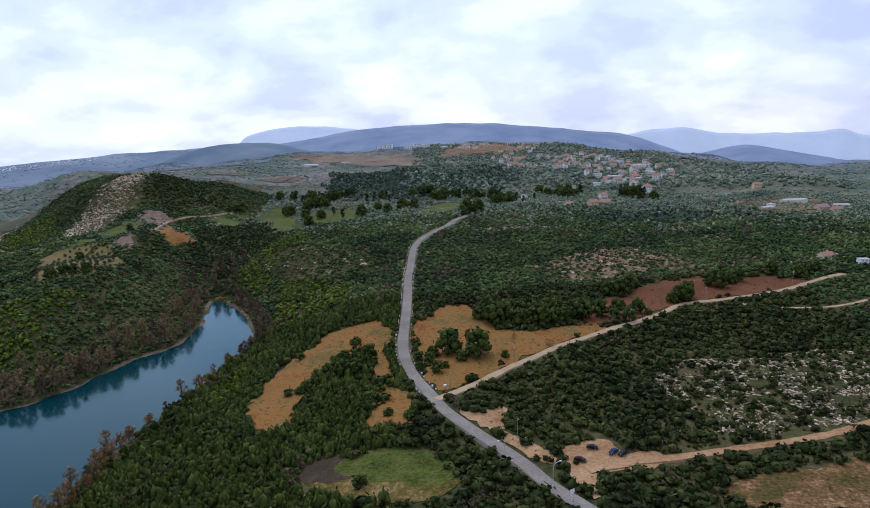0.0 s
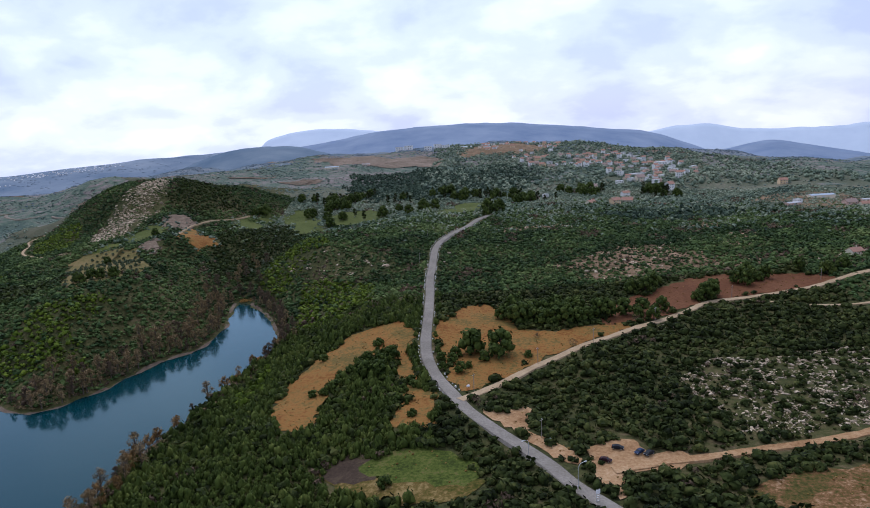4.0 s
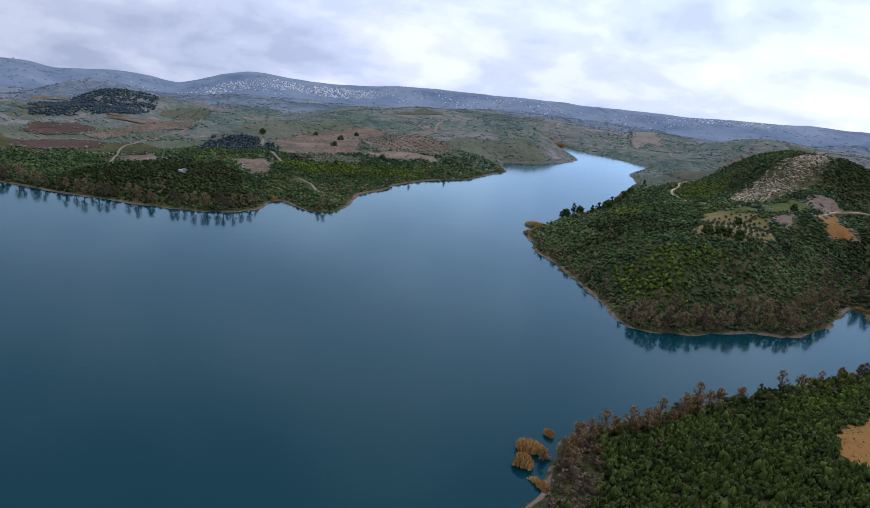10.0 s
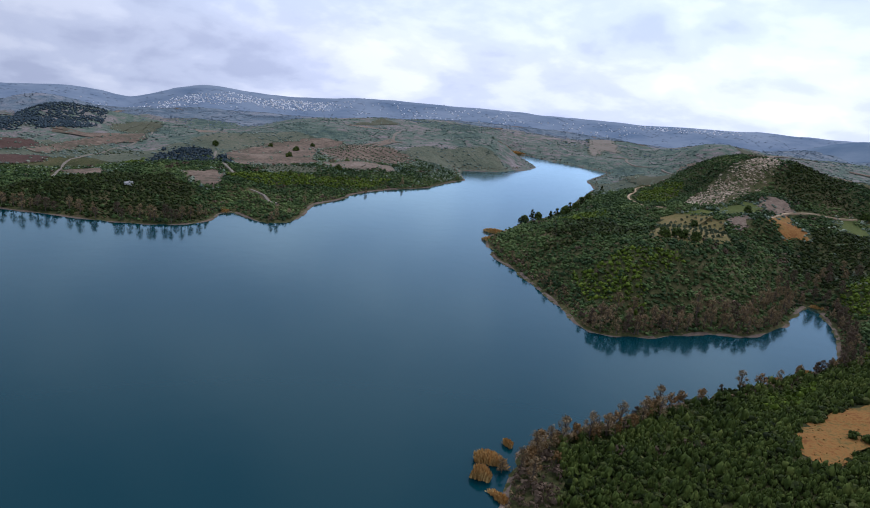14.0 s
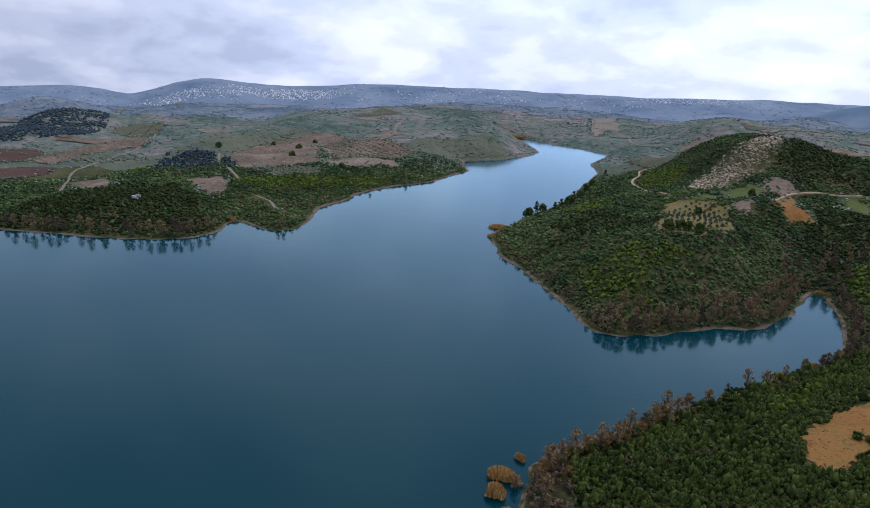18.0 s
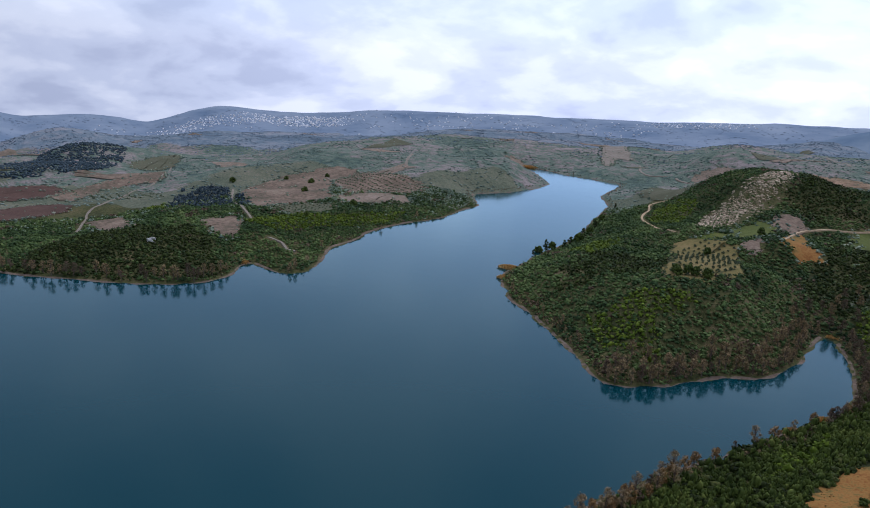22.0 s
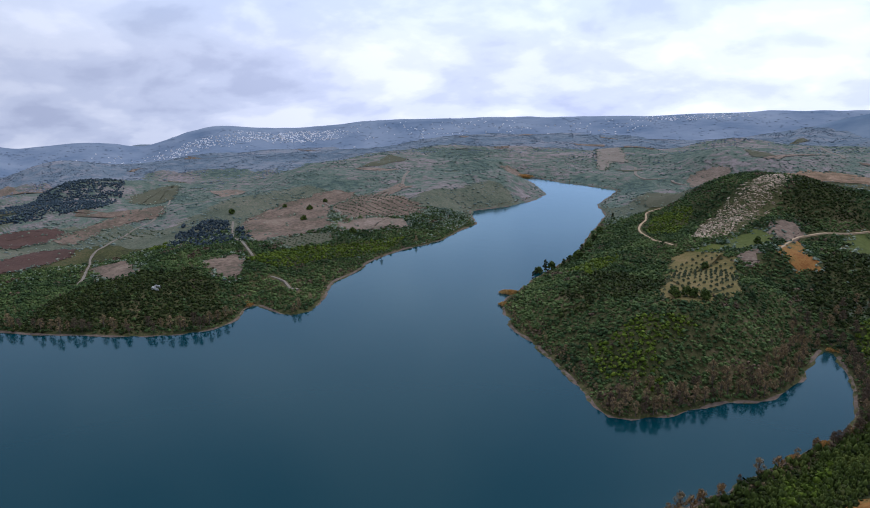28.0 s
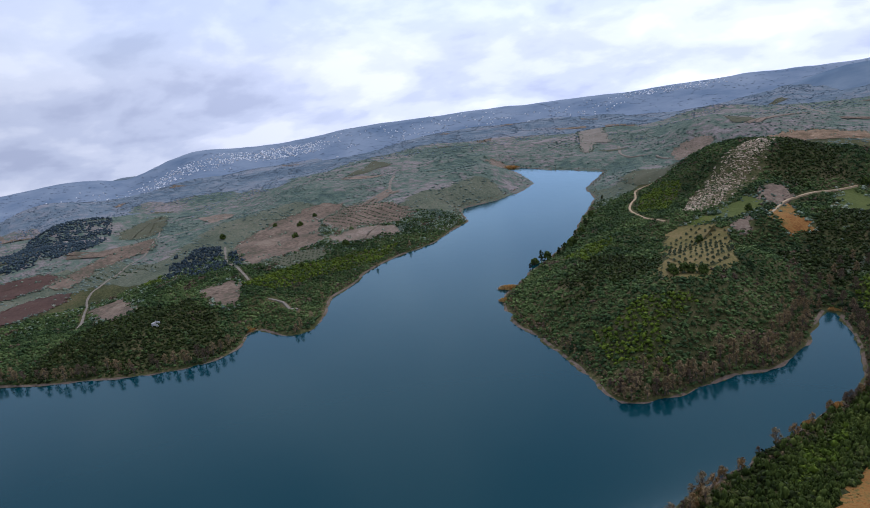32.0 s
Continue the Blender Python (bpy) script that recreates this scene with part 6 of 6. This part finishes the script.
while len(made) < 168:
    x, y = vr.uniform(40, 580), vr.uniform(980, 2150)
    if inside(np.array([x]), np.array([y]), VILLAGE if len(made) < 128 else UPPER)[0] and all((x - a) ** 2 + (y - b) ** 2 > 16 ** 2 for a, b in made):
        made.append((x, y))
        settle(int(vr.choice([0, 0, 1, 1, 2, 3, 4, 5, 5, 6, 7])), x, y, vr.uniform(-40, 40), vr.uniform(0.7, 1.05))
for x, y in ((-129, 2038), (-46, 2144), (-73, 2073), (-20, 2100), (-160, 2090)):
    settle(7, x, y, vr.uniform(-20, 20), 1.9, "white buildings on the rise", "large white building on the bare rise")
clear_away(HOUSES)
SHEDS = [shed(42, 14, 4.5, M_SHEET, M_WALLS[1]), shed(24, 11, 4.0, M_ROOFS[2], M_WALLS[3])]
for kind, x, y, turn, label in ((0, -257, 1454, 4, "long farm shed with a pale blue metal roof"), (0, 424, 801, 8, "long shed with a pale metal roof on the stony lot"), (1, 462, 770, -10, "small shed with a grey metal roof"),
                                (1, 372, 760, 20, "small cream shed with a grey metal roof"), (1, -190, 1500, 0, "small white farm shed"), (0, 40, 1950, -6, "long white shed on the bare rise")):
    tagged(copy_thing(SHEDS[kind], pose(x, y, ground_at(x, y) + 0.2, 0, 0, turn) @ Matrix.Scale(0.7, 4)), label, "shed", "farm sheds")
clear_away(SHEDS)
vx, vy = scatter(45, 11, (-40, 980, 620, 2250), lambda x, y: open_land(x, y, 4) & (np.hypot(x, y) > 980) & (waves(x, y, 90, 46) > -0.5))
clear = np.array([min((a - x) ** 2 + (b - y) ** 2 for a, b in made) > 75 for x, y in zip(vx, vy)])
strew("village_trees", MID_KINDS, vx[clear], vy[clear], RNG.uniform(2.2, 4.8, clear.sum()), M_HAZED_SCRUB, "dark green garden trees between the houses", "trees", RNG.uniform(0.8, 1.3, clear.sum()), seed=46)

# the small ruin above the far bank
ruin = new("ruin")
ruin.matrix_world = pose(-657, 189, ground_at(-657, 189), 0, 0, 25)
for args in ((-4, -3, -0.5, 4, -2.4, 2.6), (-4, 2.4, -0.5, 1.5, 3, 3.4), (-4, -2.4, -0.5, -3.4, 2.4, 2.9), (3.4, -2.4, -0.5, 4, 0.5, 1.4)):
    part("wall", boxed(*args), M_KERB, ruin)
tagged(ruin, "roofless pale stone ruin on the far bank", "ruin")


# ---- cars ----
def car(paint, glass, lights):
    top = new("car")
    bm = bmesh.new()
    half = [(-2.08, 0.38), (-2.12, 0.78), (-1.75, 0.92), (-1.05, 0.98), (-0.55, 1.42), (0.75, 1.46), (1.45, 1.08), (2.0, 0.98), (2.12, 0.7), (2.08, 0.36)]
    rings = []
    for y, shrink in ((-0.86, 0.0), (-0.82, 0.03), (0.82, 0.03), (0.86, 0.0)):
        rings.append([bm.verts.new((x, y * (0.84 if z > 1.2 else 1.0), z + (shrink if z > 0.6 else -shrink))) for x, z in half])
    n = len(half)
    for a, b in zip(rings, rings[1:]):
        for i in range(n):
            bm.faces.new((a[i], a[(i + 1) % n], b[(i + 1) % n], b[i]))
    bm.faces.new(rings[0][::-1])
    bm.faces.new(rings[-1])
    bmesh.ops.recalc_face_normals(bm, faces=bm.faces[:])
    part("body", bm, paint, top)
    for x0, z0, x1, z1, name in ((-1.02, 1.0, -0.58, 1.4, "windscreen"), (0.78, 1.44, 1.42, 1.1, "rear_window")):
        b = bmesh.new()
        off = 0.03
        v = [b.verts.new(p) for p in ((x0 - off, -0.7, z0 + off), (x0 - off, 0.7, z0 + off), (x1, 0.62, z1 + off), (x1, -0.62, z1 + off), (x0, -0.7, z0), (x0, 0.7, z0), (x1 + off, 0.62, z1), (x1 + off, -0.62, z1))]
        for f in ((0, 1, 2, 3), (7, 6, 5, 4), (0, 4, 5, 1), (1, 5, 6, 2), (2, 6, 7, 3), (3, 7, 4, 0)):
            b.faces.new([v[i] for i in f])
        part(name, b, glass, top)
    for s in (-1, 1):
        part("side_window", boxed(-0.6, s * 0.74, 1.05, 0.85, s * 0.8, 1.36), glass, top)
        part("headlight", boxed(-2.14, s * 0.62 - 0.16, 0.66, -2.02, s * 0.62 + 0.16, 0.82), lights[0], top)
        part("tail_light", boxed(2.03, s * 0.66 - 0.12, 0.72, 2.14, s * 0.66 + 0.12, 0.9), lights[1], top)
        for x in (-1.3, 1.32):
            b = bmesh.new()
            bmesh.ops.create_cone(b, cap_ends=True, segments=18, radius1=0.32, radius2=0.32, depth=0.22, matrix=pose(x, s * 0.78, 0.32, 90))
            wheel = part("wheel", b, M_TYRE, top)
            b = bmesh.new()
            bmesh.ops.create_cone(b, cap_ends=True, segments=14, radius1=0.19, radius2=0.17, depth=0.24, matrix=pose(x, s * 0.785, 0.32, 90))
            part("rim", b, M_STEEL, wheel)
    return top


LIGHTS = (M_LAMPGLASS, plain("red_lens", (0.45, 0.02, 0.02), 0.3))
for colour, name, x, y, turn, label in (((0.05, 0.012, 0.016), "maroon_paint", 49.5, 223.5, 150, "small dark maroon car parked on the dirt"), ((0.02, 0.025, 0.035), "black_paint", 55.5, 231, 160, "black car parked under the bushes"),
                                        ((0.03, 0.06, 0.14), "blue_paint", 62.2, 227, 40, "blue car parked beside the bushes"), ((0.025, 0.03, 0.035), "dark_grey_paint", 65.2, 225.6, 38, "dark grey car parked beside the blue one")):
    ob = car(plain(name, [c * 0.6 for c in colour], 0.8), M_PANE, LIGHTS)
    ob.matrix_world = pose(x, y, ground_at(x, y) + 0.36, 0, 0, turn)
    tagged(ob, label, "car", "parked cars")


# ---- roadside ----
def street_lamp(x, y, turn, tall=8.5):
    top = new("street_lamp")
    bm = bmesh.new()
    bmesh.ops.create_cone(bm, cap_ends=True, segments=12, radius1=0.28, radius2=0.24, depth=0.7, matrix=pose(0, 0, 0.2))
    part("base", bm, M_STEEL, top)
    bm = bmesh.new()
    limb(bm, (0, 0, 0), (0, 0, tall * 0.8), 0.13, 0.1, 10)
    part("pole", bm, M_STEEL, top)
    bm = bmesh.new()
    pts = [(0, 0, tall * 0.8), (0.25, 0, tall * 0.9), (0.9, 0, tall * 0.97), (1.9, 0, tall), (2.6, 0, tall * 1.01)]
    for a, b in zip(pts, pts[1:]):
        limb(bm, a, b, 0.08, 0.075, 8)
    part("arm", bm, M_STEEL, top)
    head = part("lamp_head", boxed(2.4, -0.17, tall * 0.995, 3.3, 0.17, tall * 1.025, 0.04), M_STEEL, top)
    part("lens", boxed(2.5, -0.13, tall * 0.985, 3.2, 0.13, tall * 0.997), M_LAMPGLASS, head)
    top.matrix_world = pose(x, y, ground_at(x, y) + 0.3, 0, 0, turn)
    return tagged(top, "tall curved galvanised street lamp at the roadside", "street lamp", "street lamps")


street_lamp(37, 207, 25)
street_lamp(23.5, 232, 215, 7.0)


def pole(x, y, turn, tall=8.0, arms=True):
    top = new("utility_pole")
    bm = bmesh.new()
    limb(bm, (0, 0, -0.8), (0, 0, tall), 0.16, 0.11, 10)
    part("post", bm, M_WOOD, top)
    if arms:
        part("crossarm", boxed(-0.9, -0.06, tall - 0.7, 0.9, 0.06, tall - 0.56, 0.01), M_WOOD, top)
        for x0 in (-0.8, 0.0, 0.8):
            b = bmesh.new()
            bmesh.ops.create_cone(b, cap_ends=True, segments=8, radius1=0.07, radius2=0.05, depth=0.22, matrix=pose(x0, 0, tall - 0.45 + (0.55 if x0 == 0 else 0)))
            part("insulator", b, M_WHITE, top)
    top.matrix_world = pose(x, y, ground_at(x, y), 0, 0, turn)
    return tagged(top, "slim weathered wooden utility pole beside the track", "utility pole", "utility poles")


for x, y in ((5.5, 292), (38, 322), (70, 346), (110, 373), (168, 412), (231, 430), (30, 246), (-31, 560), (-27, 640)):
    pole(x, y, 40)

# lattice frame of a road sign
sign = new("road_sign")
for s in (-0.55, 0.55):
    bm = bmesh.new()
    limb(bm, (s, 0, -0.4), (s, 0, 4.6), 0.08, 0.08, 8)
    part("post", bm, M_STEEL, sign)
for i in range(7):
    part("rung", boxed(-0.5, -0.04, 0.5 + 0.6 * i, 0.5, 0.04, 0.6 + 0.6 * i), M_STEEL, sign)
part("panel", boxed(-0.9, -0.09, 3.2, 0.9, -0.05, 4.5), M_WHITE, sign, "plain white panel seen from behind")
sign.matrix_world = pose(41.5, 198, ground_at(41.5, 198), 0, 0, 30)
tagged(sign, "tall white lattice road sign at the car park", "road sign")
for x, y, label in ((33.5, 243.5, "small white concrete block on the verge"), (-34.5, 321, "pale block lying beside the road"), (3, 297, "pale block beside the junction")):
    tagged(part("marker_block", boxed(-0.7, -0.45, -0.2, 0.7, 0.45, 0.8, 0.08), M_WHITE, None, label), label, "block").matrix_world = pose(x, y, ground_at(x, y) + 0.3, 0, 0, 30)

# whitewashed edge stones along the road
road = bpy.data.objects["road"]
stone_bm = boxed(-0.5, -0.3, -0.3, 0.5, 0.3, 0.5, 0.1)
stone_mesh = bpy.data.meshes.new("edge_stone")
stone_bm.to_mesh(stone_mesh)
stone_bm.free()
stone_mesh.materials.append(M_KERB)
rp = spline(ROAD, 4.5)
rw = np.gradient(rp, axis=0)
rw /= np.linalg.norm(rw, axis=1)[:, None]
sr = np.random.RandomState(77)
for i, (p, w) in enumerate(zip(rp, rw)):
    for s in (1, -1):
        if not (285 < p[1] < 690 and sr.rand() < (0.85 if s == 1 else 0.35)):
            continue
        q = p + np.array([-w[1], w[0]]) * s * (3.7 + sr.uniform(0, 0.6))
        ob = new("edge_stone", stone_mesh)
        ob.parent = road
        k = sr.uniform(0.6, 1.35)
        ob.matrix_world = pose(q[0], q[1], max(ground_at(*q), ground_at(*p)) + 0.5, 0, 0, math.degrees(math.atan2(w[1], w[0])) + sr.uniform(-20, 20)) @ Matrix.Diagonal((1.3 * k, k, k, 1))
